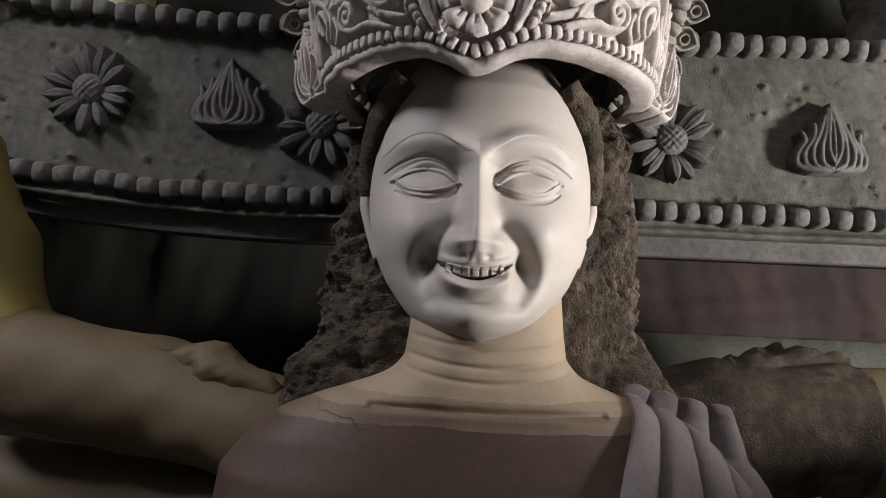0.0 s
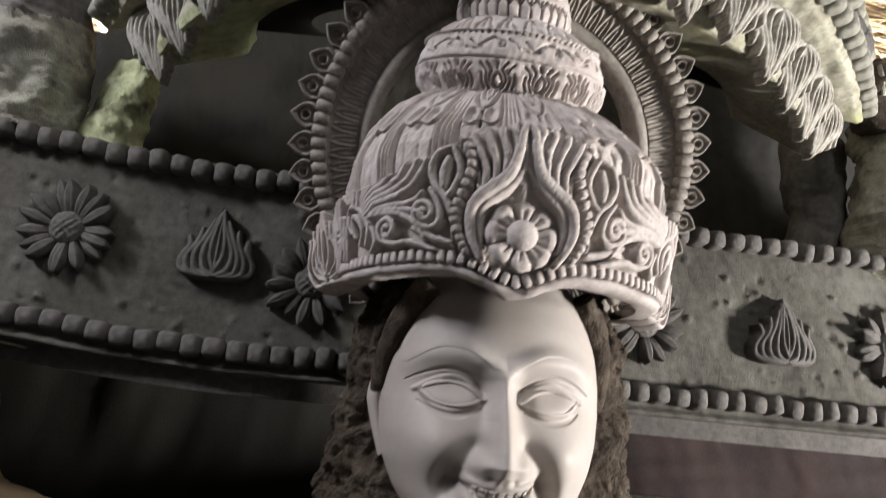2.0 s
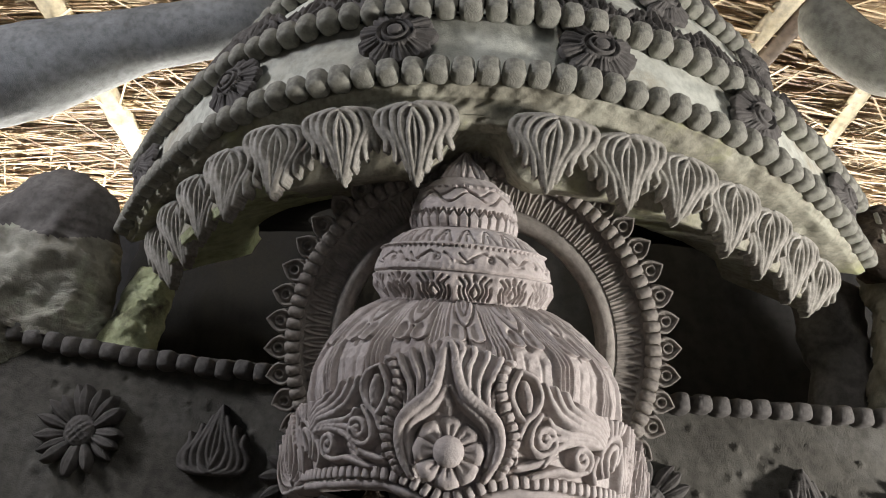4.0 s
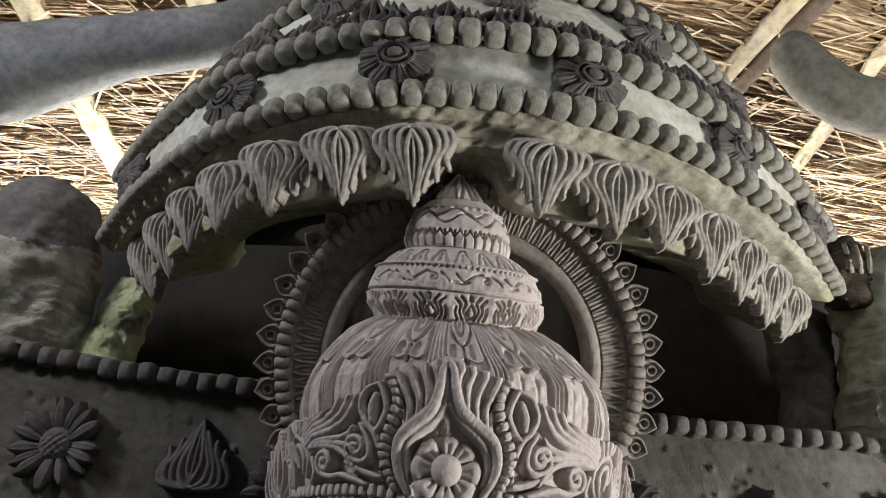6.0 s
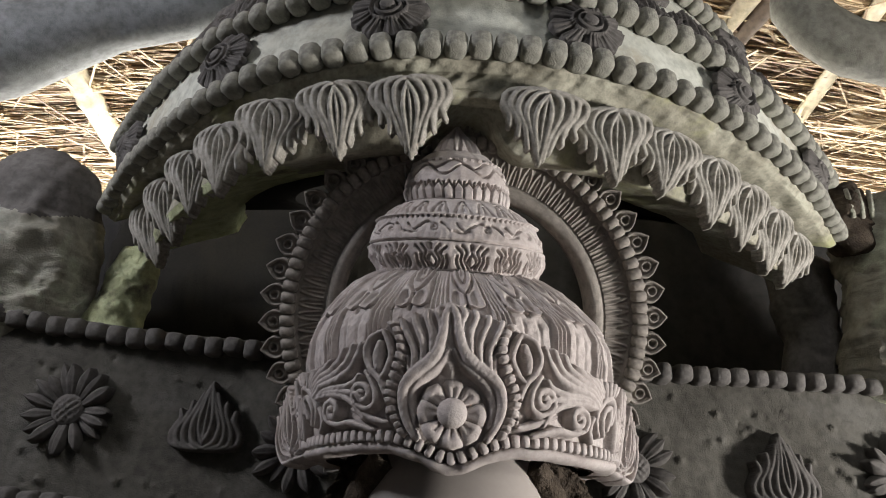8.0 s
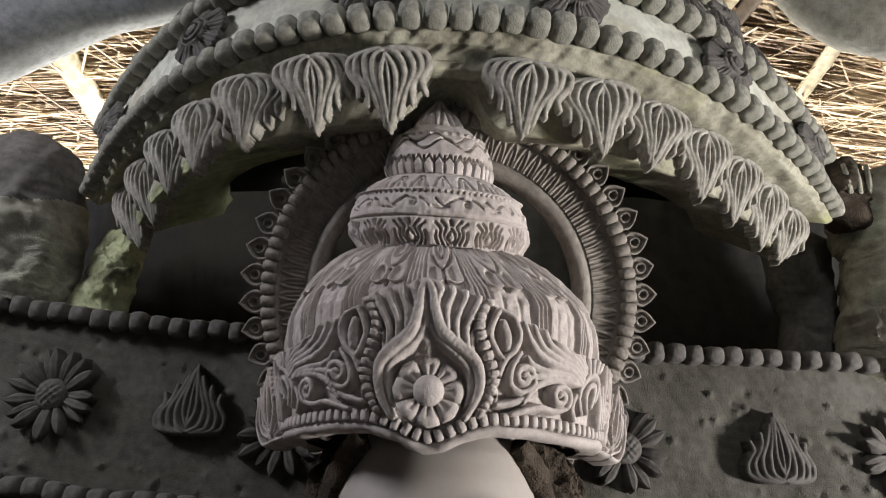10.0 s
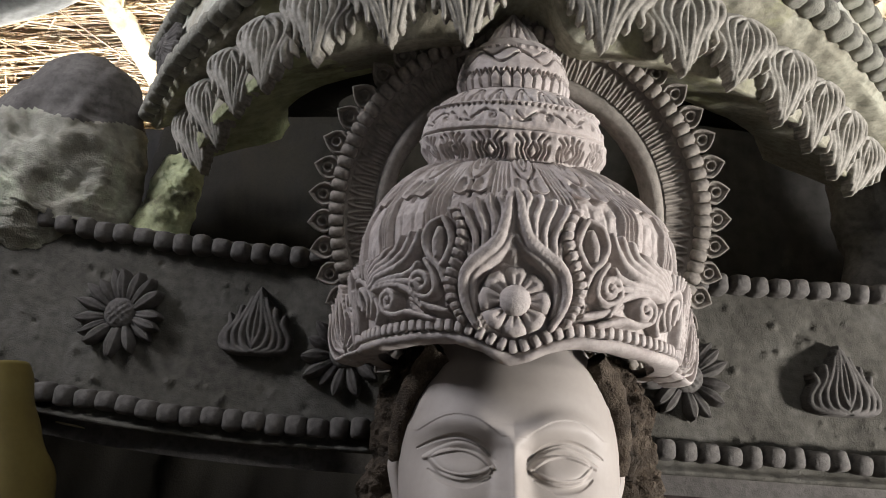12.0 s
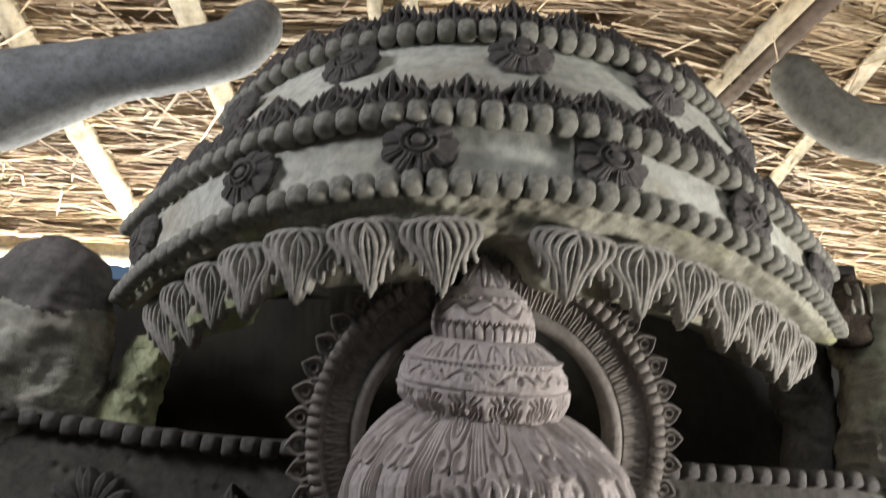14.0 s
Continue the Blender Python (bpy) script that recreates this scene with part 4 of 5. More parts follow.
def frieze_lines():
    """The carved leaf scrolls of one half: polyline, half width, height, taper."""
    L = []

    def sh(pts):
        """From a drawing grid (x outwards, y down, a quarter of a millimetre each) to arc and height."""
        out = []
        for x, y in pts:
            foot = np.interp(x, [0, 120, 250, 400, 600, 740], [790, 760, 745, 765, 830, 880])
            out.append((0.19 * math.asin(min(x * 0.000236 / 0.19, 0.98)), (foot - y) * 0.00025 - 0.006))
        return out

    def add(w, h, *pts, taper=0.3):
        L.append((bezier(*sh(pts)), w, h, taper))

    def family(w, h, a, b, n):
        """n strokes between the guide lines a and b."""
        a, b = np.array(a, float), np.array(b, float)
        for k in range(n):
            add(w, h, *[tuple(q) for q in a + (b - a) * k / max(1, n - 1)])
    # ogee over the flower
    add(0.0052, 0.012, (4, 90), (22, 190), (30, 262), (62, 350), (130, 420), (186, 490), (198, 560), (182, 625), (150, 675))
    add(0.0036, 0.009, (10, 330), (40, 372), (100, 425), (152, 490), (166, 560), (150, 630))
    # crest lobes
    family(0.0036, 0.011, [(40, 300), (38, 230), (52, 160), (40, 95)], [(150, 425), (146, 350), (182, 275), (200, 215)], 4)
    family(0.0030, 0.008, [(62, 335), (64, 270), (92, 200), (84, 150)], [(170, 450), (172, 380), (204, 320), (214, 262)], 2)
    # rope
    add(0.0048, 0.012, (246, 232), (208, 290), (196, 355), (218, 430), (246, 500), (250, 560), (228, 625), (205, 665), taper=0.05)
    # bud
    add(0.0034, 0.010, (270, 285), (238, 370), (262, 440), (292, 480))
    add(0.0034, 0.010, (270, 285), (322, 320), (348, 385), (330, 440), (292, 480), (262, 560), (258, 620))
    add(0.0048, 0.010, (282, 335), (298, 385), (300, 435))
    # small scrolls
    c = sh([(372, 545)])[0]
    L.append((spiral(c[0], c[1], 0.0125, 0.002, -1.2, 1.5), 0.0036, 0.010, 0.2))
    add(0.0036, 0.010, (398, 592), (352, 600), (316, 568), (318, 510), (350, 455))
    add(0.0034, 0.009, (420, 612), (350, 632), (300, 640), (268, 640))
    c = sh([(522, 640)])[0]
    L.append((spiral(c[0], c[1], 0.0125, 0.002, -0.8, 1.5), 0.0038, 0.011, 0.2))
    add(0.0036, 0.010, (548, 690), (500, 690), (440, 668), (390, 668), (330, 680))
    # long leaves sweeping to the crest line
    family(0.0040, 0.011, [(612, 600), (560, 545), (480, 505), (408, 440), (360, 345)], [(628, 540), (600, 480), (574, 440), (556, 410), (548, 372)], 6)
    family(0.0030, 0.008, [(600, 585), (545, 532), (462, 478), (420, 430), (398, 368)], [(620, 530), (590, 470), (560, 430), (536, 400), (520, 372)], 4)
    family(0.0036, 0.010, [(606, 606), (540, 580), (470, 570), (410, 590), (372, 640)], [(606, 590), (540, 556), (460, 532), (404, 500), (380, 470)], 3)
    # fans at the side
    family(0.0038, 0.011, [(628, 560), (612, 490), (606, 440), (600, 398)], [(690, 560), (720, 510), (728, 470), (730, 440)], 5)
    add(0.0036, 0.011, (612, 720), (600, 650), (622, 600), (660, 570), (690, 590), (690, 640), (676, 680))
    add(0.0036, 0.011, (640, 720), (632, 660), (648, 618), (668, 612), (672, 650), (660, 700))
    add(0.0034, 0.010, (590, 740), (574, 690), (586, 640))
    family(0.0038, 0.010, [(700, 620), (712, 680), (716, 740), (720, 800)], [(740, 620), (744, 680), (746, 740), (748, 800)], 3)
    c = (0.232, 0.030)
    L.append((spiral(c[0], c[1], 0.013, 0.002, 1.0, 1.6), 0.0036, 0.010, 0.2))
    for k in range(9):
        L.append((bezier((0.222 + 0.011 * k, 0.048), (0.226 + 0.012 * k, 0.062), (0.222 + 0.0135 * k, 0.080)), 0.0036, 0.010, 0.3))
    for k in range(7):
        L.append((bezier((0.252 + 0.011 * k, 0.004), (0.256 + 0.011 * k, 0.026), (0.250 + 0.012 * k, 0.046)), 0.0038, 0.010, 0.3))
    return L


def lip_z(s):
    """The lower edge: a dip at the middle, a scallop on each side."""
    s = np.abs(s)
    return 1.855 - 0.016 * np.exp(-(s / 0.035) ** 2) + 0.005 * np.sin(np.clip(s / 0.2, 0, 1) * math.pi) + 0.009 * smooth01(0.12, 0.27, s)


def build_crown():
    crown = empty("crown", (KX, KY0, KZ0), "pale carved clay crown with leaf frieze and tiered finial", "crown")
    inv = Matrix.Translation((-KX, -KY0, -KZ0))

    def part(name, me, label="", m=None):
        return put(name, me, crown, inv @ (m or Matrix()), label)
    # dome with its fluted petals
    fine = np.linspace(-2.2, 2.2, 1250)
    coarse = np.linspace(2.2, 2 * math.pi - 2.2, 50)[1:-1]
    around = np.concatenate([fine, coarse])
    na, nz = len(around), 230
    A, Z = np.meshgrid(around, np.linspace(1.90, 2.106, nz), indexing="ij")
    rad = dome_radius(Z)
    cells = 17
    turn = (A + 0.08) * cells / (2 * math.pi) + 0.02 * np.sin(A * 5)
    k = turn % 1 - 0.5
    jig = np.sin(np.floor(turn) * 12.9)
    # way down from the top of the dome, in metres
    zz = np.linspace(1.90, 2.106, 400)
    arc = np.concatenate([[0], np.cumsum(np.hypot(np.diff(zz), np.diff(dome_radius(zz))))])
    down = arc[-1] - np.interp(Z, zz, arc)
    wide = 2 * math.pi * np.maximum(rad, 0.10) / cells
    ak = np.abs(k + 0.02 * jig * np.sin(down * 30))

    def cut(gap, half, depth):
        """A groove; gap in parts of a cell, half its width in metres."""
        return -depth * np.exp(-(gap * wide / half) ** 2)
    H = np.zeros(A.shape)
    # the upper layer of petals, ending in two round lobes, proud of the belly
    low = 0.104 + 0.004 * jig + 0.020 * np.sqrt(np.clip(1 - ((ak - 0.155) / 0.160) ** 2, 0, 1))
    H -= 0.0070 * smooth01(0.003, 0.0, low - down) * smooth01(0.335, 0.31, ak)
    H += 0.0030 * smooth01(0.33, 0.36, ak) * smooth01(0.25, 0.20, down) - 0.0015
    # reeds between the petals
    for q in (0.5, 0.425, 0.345):
        H += cut(ak - q, 0.0023, 0.0100) * smooth01(0.245, 0.20, down)
    # a pointed bud that hangs from the top edge, with a smaller one in it
    for tip, half, deep in ((0.078 + 0.004 * jig, 0.27, 0.0100), (0.050 + 0.003 * jig, 0.13, 0.0090)):
        u = np.clip(down / tip, 0, 1)
        H += cut(ak - half * (1 - u ** 2.2) ** 0.8, 0.0022, deep) * (down < tip + 0.001)
    H -= 0.0070 * np.exp(-((ak / 0.05) ** 2 + ((down - 0.026) / 0.013) ** 2) ** 2)
    # hollow of each lobe and the cleft between them
    H -= 0.0090 * np.exp(-(((ak - 0.165) / 0.090) ** 2 + ((down - 0.096) / 0.022) ** 2) ** 2)
    H += cut(ak, 0.0020, 0.0080) * smooth01(0.076, 0.084, down) * smooth01(0.136, 0.124, down)
    # faint finger marks on the belly
    Pn = crown_point(A, Z, rad)
    H += wobble(Pn, 60.0, 0.0016, 61) + wobble(Pn, 16.0, 0.0034, 62)
    H -= 0.0022 * np.exp(-((ak - 0.13) * wide / 0.0022) ** 2) * smooth01(0.130, 0.150, down)
    P = crown_point(A, Z, rad + H)
    part("dome", mesh_np("dome", P.reshape(-1, 3), quads(na, nz, True), M_CROWN), "pale clay dome with fluted petals")
    # leaf frieze: a raised shell round the foot of the dome
    na, nh = 1150, 250
    R0 = 0.186
    S, Hh = np.meshgrid(np.linspace(-0.33, 0.33, na), np.linspace(0.0, 0.192, nh), indexing="ij")
    base = lip_z(S) + 0.006
    Z = base + Hh
    top = frieze_top(S)
    rel = np.zeros(S.shape)
    aS = np.abs(S)
    for poly, w, h, tp in frieze_lines():
        rel = ribbon(rel, aS, Hh, poly, w * 1.28, h, tp)
    rel = np.maximum(rel, 0.0065 * smooth01(0.085, 0.070, aS) * smooth01(0.080, 0.095, Hh - 0.4 * aS))
    rope = next(poly for poly, w, h, tp in frieze_lines() if tp == 0.05)
    D, W = line_distance(aS, Hh, rope, 0.008)
    rel -= 0.005 * (D < 0.006) * np.clip(np.sin(W * 88), 0, 1) ** 2
    P0 = crown_point(S / R0, Z, dome_radius(Z))
    rel += wobble(P0, 90.0, 0.0008, 63)
    fade = smooth01(0.0, 0.004, top - Hh)
    rr = dome_radius(Z) + np.where(Hh < top, 0.001 + 1.35 * rel, -0.004) * fade - 0.018 * (1 - fade)
    P = crown_point(S / R0, Z, rr)
    f = quads(na, nh)
    keep = (Hh < top + 0.003).reshape(-1)[f].all(1)
    part("leaf_frieze", mesh_np("leaf_frieze", P.reshape(-1, 3), f[keep], M_CROWN), "raised leaf scroll frieze")
    # lip
    s = np.linspace(-0.56, 0.56, 360)
    prof = np.array([(-0.02, 0.010), (0.004, 0.0095), (0.0085, 0.008), (0.011, 0.004), (0.010, 0.0005), (0.005, -0.002), (-0.014, 0.0)])
    P = np.zeros((len(s), len(prof), 3))
    for j, (o, dz) in enumerate(prof):
        z = lip_z(s) + dz
        P[:, j] = crown_point(s / 0.178, z, dome_radius(np.maximum(z, 1.84)) + o)
    P += wobble(P, 50.0, 0.0012, 64)[..., None]
    part("lip", mesh_np("lip", P.reshape(-1, 3), quads(len(s), len(prof))[:, ::-1], M_CROWN))
    # dentil beads
    r = random.Random(12)
    bead = block_mesh("dentil", 0.0088, 0.010, 0.013, M_CROWN, 0.2)
    for i in range(-30, 31):
        sx = i * 0.0104
        z = float(lip_z(np.array(sx))) + 0.0145
        a = sx / 0.182
        p = crown_point(np.array(a), np.array(z), dome_radius(np.array(z)) + 0.007)
        slope = math.degrees(math.atan2(float(lip_z(np.array(sx + 0.004)) - lip_z(np.array(sx - 0.004))), 0.008))
        part("dentil", bead, "", Matrix.Translation(p) @ pose(0, 0, 0, 0, -slope, math.degrees(a)) @ pose(0, 0, 0, 0, r.uniform(-6, 6), 0))
    # flower at the front
    zf = 1.895
    p = crown_point(np.array(0.0), np.array(zf), dome_radius(np.array(zf)) + 0.007)
    fl = put("flower", disc_relief("flower", 0.016, 0.012, M_CROWN, 14, 32, lambda R, A: np.sqrt(np.clip(1.02 - R ** 2, 0, 1)) - 0.4 * (R > 0.98)), crown, inv @ Matrix.Translation(p) @ pose(0, -0.004, 0, 3, 0, 0), "eight-petalled clay flower")
    n, m = 14, 13
    U, V = np.meshgrid(np.linspace(0, 1, n), np.linspace(-1, 1, m), indexing="ij")
    wd = np.interp(U, [0, 0.25, 0.6, 0.85, 1.0], [0.0045, 0.0085, 0.0135, 0.0120, 0.002])
    top = 0.009 * (1 - V ** 4) * np.sqrt(np.clip(1 - (np.clip(U - 0.55, 0, 1) / 0.47) ** 2, 0, 1)) - 0.0022 * np.exp(-(V / 0.16) ** 2) * (U < 0.6) - 0.004 * (1 - U)
    P = np.stack([V * wd, -top, 0.012 + U * 0.0235], -1)
    petal = mesh_np("petal", P.reshape(-1, 3), quads(n, m), M_CROWN)
    for k2 in range(8):
        put("petal", petal, fl, pose(0, 0.004, 0, 0, 45 * k2 + r.uniform(-3, 3), 0))
    # tiers of the finial
    tiers = [("tier", [(2.096, 0.094), (2.099, 0.104), (2.104, 0.108), (2.118, 0.117), (2.133, 0.118), (2.136, 0.1165), (2.150, 0.1135), (2.165, 0.106), (2.178, 0.095), (2.188, 0.082), (2.193, 0.071), (2.195, 0.06)], 70),
             ("upper_tier", [(2.190, 0.060), (2.194, 0.070), (2.205, 0.0725), (2.218, 0.071), (2.226, 0.0695), (2.240, 0.064), (2.252, 0.054), (2.262, 0.042)], 80),
             ("finial", [(2.258, 0.036), (2.266, 0.035), (2.280, 0.026), (2.294, 0.013), (2.306, 0.003)], 90)]
    for nm, prof, seed in tiers:
        pr = np.array(prof)
        na, nz = 900, 120
        A, T = np.meshgrid(np.linspace(-math.pi, math.pi, na, endpoint=False), np.linspace(0, 1, nz), indexing="ij")
        L = np.concatenate([[0], np.cumsum(np.hypot(*np.diff(pr, axis=0).T))])
        L = L / L[-1]
        Z, rad = np.interp(T, L, pr[:, 0]), np.interp(T, L, pr[:, 1])
        H = np.zeros(A.shape)
        if nm == "tier":
            # leaves below, wave scrolls on the shoulder, small buds above
            def cut_lines(cells, z0, lines, half, depth, mirror):
                """Incised strokes repeated round the tier, each cell in metres."""
                x = ((A * cells / (2 * math.pi)) % 1 - 0.5) * 2 * math.pi * 0.114 / cells
                D = np.full(A.shape, 9.0)
                for q in lines:
                    D = np.minimum(D, line_distance(np.abs(x) if mirror else x, Z - z0, np.array(q), 0.006)[0])
                return -depth * np.exp(-(D / half) ** 2)
            H += cut_lines(15, 2.104, [bezier((0.0, 0.002), (0.005, 0.008), (0.0, 0.017)), bezier((0.004, 0.001), (0.009, 0.010), (0.006, 0.019), (0.011, 0.026)),
                                       bezier((0.010, 0.001), (0.0135, 0.010), (0.012, 0.017), (0.018, 0.024)), bezier((0.016, 0.001), (0.0185, 0.007), (0.0175, 0.014))], 0.0015, 0.0030, True)
            H += cut_lines(15, 2.104, [bezier((0.0, 0.022), (0.0, 0.027))], 0.0024, 0.0034, True)
            H -= 0.003 * np.exp(-((Z - 2.136) / 0.0013) ** 2)
            scroll = np.concatenate([bezier((-0.026, 0.004), (-0.017, -0.004), (-0.008, 0.001), (0.002, 0.006), (0.010, 0.003)), spiral(0.012, -0.001, 0.0045, 0.001, 1.6, -1.2, 24)])
            H += cut_lines(11, 2.152, [scroll, bezier((0.020, 0.005), (0.027, 0.001), (0.031, -0.004)), bezier((-0.030, -0.005), (-0.020, -0.007), (-0.010, -0.005))], 0.0014, 0.0026, False)
            H += 0.003 * np.exp(-((Z - 2.168) / 0.0018) ** 2)
            H -= 0.0022 * (np.sin(A * 90) > 0.4) * np.exp(-((Z - 2.1655) / 0.0016) ** 2)
            k3 = (A * 22 / (2 * math.pi)) % 1 - 0.5
            v3 = (Z - 2.170) / 0.018
            H -= 0.0026 * np.exp(-((np.abs(k3) - 0.36 * np.sqrt(np.clip(1 - v3, 0, 1))) / 0.07) ** 2) * (v3 > 0) * (v3 < 1)
            H -= 0.002 * np.exp(-(k3 / 0.07) ** 2) * (v3 > 0.1) * (v3 < 0.7)
        elif nm == "upper_tier":
            k = (A * 34 / (2 * math.pi)) % 1 - 0.5
            v = (Z - 2.194) / 0.022
            H -= 0.0032 * np.exp(-((0.5 - np.abs(k)) / 0.10) ** 2) * (v > 0) * (v < 1)
            H -= 0.003 * np.exp(-((np.abs(k) + (v - 1.0) * 1.2) / 0.12) ** 2) * (v > 0.6) * (v < 1.1)
            H -= 0.0028 * np.exp(-((Z - (2.232 + 0.007 * np.sin(A * 8))) / 0.0017) ** 2)
            H -= 0.0024 * np.exp(-((Z - (2.240 + 0.006 * np.cos(A * 8))) / 0.0015) ** 2)
            H += 0.002 * np.exp(-((Z - 2.248) / 0.002) ** 2) * (np.sin(A * 36) > 0)
        else:
            k = (A * 9 / (2 * math.pi)) % 1 - 0.5
            H -= 0.003 * np.exp(-((np.abs(k) - 0.4 * (2.300 - Z) / 0.04) / 0.1) ** 2)
        P = crown_point(A, Z, rad)
        H += wobble(P, 80.0, 0.0008, seed)
        P = crown_point(A, Z, np.maximum(rad + 2.0 * H, 0.0005))
        part(nm, mesh_np(nm, P.reshape(-1, 3), quads(na, nz, True), M_CROWN))
    # leaves at the two ends of the frieze
    leaf = lotus_mesh("side_leaf", 0.055, 0.095, M_CROWN, seed=9, n=56)
    for sgn in (-1, 1):
        x = 0.041 + sgn * 0.198
        part("side_leaf", leaf, "", pose(x, 0.785, 1.862, 0, sgn * 16, sgn * 35))


build_crown()


# ---------------------------------------------------------------- the statue: one mesh
def build_statue():
    vs, fs, ms, count = [], [], [], [0]

    def add(P, F, mat):
        P = np.asarray(P).reshape(-1, 3)
        vs.append(P)
        fs.append(np.asarray(F) + count[0])
        ms.append(np.full(len(F), mat))
        count[0] += len(P)
    FX = 0.036
    # head: widths by height
    hw = np.array([(1.583, 0.012), (1.587, 0.040), (1.594, 0.059), (1.606, 0.075), (1.62, 0.086), (1.643, 0.103), (1.673, 0.117), (1.703, 0.1245), (1.735, 0.1275), (1.764, 0.127), (1.80, 0.122), (1.85, 0.108), (1.90, 0.08), (1.92, 0.03)])
    fd = np.array([(1.583, 0.110), (1.592, 0.126), (1.606, 0.136), (1.625, 0.137), (1.645, 0.131), (1.67, 0.130), (1.70, 0.129), (1.74, 0.124), (1.78, 0.125), (1.82, 0.122), (1.85, 0.112), (1.92, 0.05)])
    na, nz = 520, 420
    A, Z = np.meshgrid(np.linspace(-math.pi, math.pi, na, endpoint=False), np.linspace(1.583, 1.92, nz), indexing="ij")
    A = A - 0.45 * np.sin(A) * 0.9
    w, d = np.interp(Z, hw[:, 0], hw[:, 1]), np.interp(Z, fd[:, 0], fd[:, 1])
    for _ in range(60):
        w[:, 1:-1] = (w[:, :-2] + 2 * w[:, 1:-1] + w[:, 2:]) / 4
        d[:, 1:-1] = (d[:, :-2] + 2 * d[:, 1:-1] + d[:, 2:]) / 4
    c, s = np.cos(A), np.sin(A)
    e = 0.86
    X = w * np.sign(s) * np.abs(s) ** e
    Y = 0.775 - np.where(c > 0, d, 0.12) * np.sign(c) * np.abs(c) ** e
    front = smooth01(0.0, 0.25, c)
    x, z = X + 0.007 - 0.0 * Z, Z
    ax = np.abs(x)
    g = np.zeros(x.shape)

    def bump(cx, cz, sx, sz, h, both=True):
        xx = ax if both else x
        return h * np.exp(-((xx - cx) / sx) ** 2 - ((z - cz) / sz) ** 2)
    # sockets, cheeks, muzzle, chin
    g += bump(0.048, 1.750, 0.034, 0.017, -0.015)
    g += bump(0.018, 1.748, 0.012, 0.020, -0.007)
    g += bump(0.050, 1.782, 0.04, 0.010, 0.004)
    g += bump(0.068, 1.692, 0.028, 0.026, 0.015)
    g += bump(0.0, 1.650, 0.036, 0.020, 0.010)
    g += bump(0.048, 1.656, 0.014, 0.017, -0.018)
    smile = line_distance(ax, z, bezier((0.024, 1.694), (0.038, 1.684), (0.050, 1.664), (0.052, 1.642), (0.044, 1.624)), 0.06)[0]
    g -= 0.0075 * np.exp(-(smile / 0.010) ** 2)
    g += bump(0.0, 1.604, 0.032, 0.016, 0.009)
    g += bump(0.0, 1.625, 0.032, 0.008, -0.006)
    # nose
    nose_h = np.interp(z, [1.657, 1.661, 1.668, 1.678, 1.692, 1.73, 1.765, 1.785], [0.0, 0.007, 0.024, 0.035, 0.034, 0.023, 0.012, 0.0])
    nose_w = np.interp(z, [1.66, 1.675, 1.69, 1.72, 1.76, 1.785], [0.013, 0.0155, 0.0150, 0.0115, 0.012, 0.02])
    g += nose_h * np.exp(-(ax / (nose_w * 1.08)) ** 2.0)
    g += bump(0.0205, 1.679, 0.0095, 0.0100, 0.014)
    g += bump(0.0115, 1.6655, 0.004, 0.003, -0.004)
    # eyeballs and lids
    ex, ez = ax - 0.052, z - 1.744 - 0.05 * (ax - 0.052)
    lens = np.clip(1 - (ex / 0.031) ** 2 - (ez / 0.0135) ** 2, 0, 1)
    g += 0.0115 * np.sqrt(lens)
    up = bezier((0.019, 1.741), (0.034, 1.754), (0.052, 1.7595), (0.070, 1.756), (0.090, 1.747))
    lowl = bezier((0.019, 1.741), (0.034, 1.733), (0.052, 1.7295), (0.070, 1.733), (0.084, 1.7455))
    crease = bezier((0.017, 1.748), (0.032, 1.763), (0.054, 1.770), (0.076, 1.766), (0.098, 1.756))
    brow = bezier((0.013, 1.772), (0.024, 1.780), (0.044, 1.790), (0.070, 1.790), (0.098, 1.775))
    g = ridge(g, ax, z, up, 0.0050, 0.0042, 0.5, merge=False)
    g = ridge(g, ax, z, lowl, 0.0038, 0.0030, 0.5, merge=False)
    g = ridge(g, ax, z, crease, 0.0024, -0.0022, 0.6)
    g = ridge(g, ax, z, bezier((0.022, 1.731), (0.045, 1.7225), (0.07, 1.7265), (0.085, 1.735)), 0.0035, -0.0020, 0.7)
    D, W = line_distance(ax, z, brow, 0.03)
    g += -0.0012 * np.exp(-(D / 0.006) ** 2) * (z <= np.interp(ax, brow[:, 0], brow[:, 1])) + 0.0045 * np.exp(-(D / 0.010) ** 2)
    # smiling mouth
    mid_up = 1.6545 + 6.0 * ax ** 2
    mid_lo = 1.6415 + 13.0 * ax ** 2
    gap = (z < mid_up) & (z > mid_lo) & (ax < 0.039)
    g = g - 0.014 * smooth01(0.0, 0.0025, mid_up - z) * smooth01(0.0, 0.0025, z - mid_lo) * (ax < 0.041)
    teeth = smooth01(0.0, 0.0015, mid_up - z) * smooth01(1.6445 + 8.0 * ax ** 2, 1.6465 + 8.0 * ax ** 2, z) * (ax < 0.028)
    g += teeth * (0.0120 - 0.0045 * (np.abs(((x + 0.0045) / 0.009) % 1 - 0.5) > 0.42))
    g += 0.0045 * np.exp(-((z - mid_up - 0.003) / 0.004) ** 2) * smooth01(0.044, 0.03, ax)
    lip = 1.6335 + 11.0 * ax ** 2
    g += 0.0115 * np.exp(-((z - lip) / 0.0066) ** 2) * smooth01(0.041, 0.03, ax)
    g += bump(0.045, 1.661, 0.007, 0.008, -0.010)
    g += bump(0.0, 1.664, 0.004, 0.006, -0.002)
    Y = Y - g * front
    P = np.stack([X + FX, Y, Z], -1)
    add(P, quads(na, nz, True), 0)
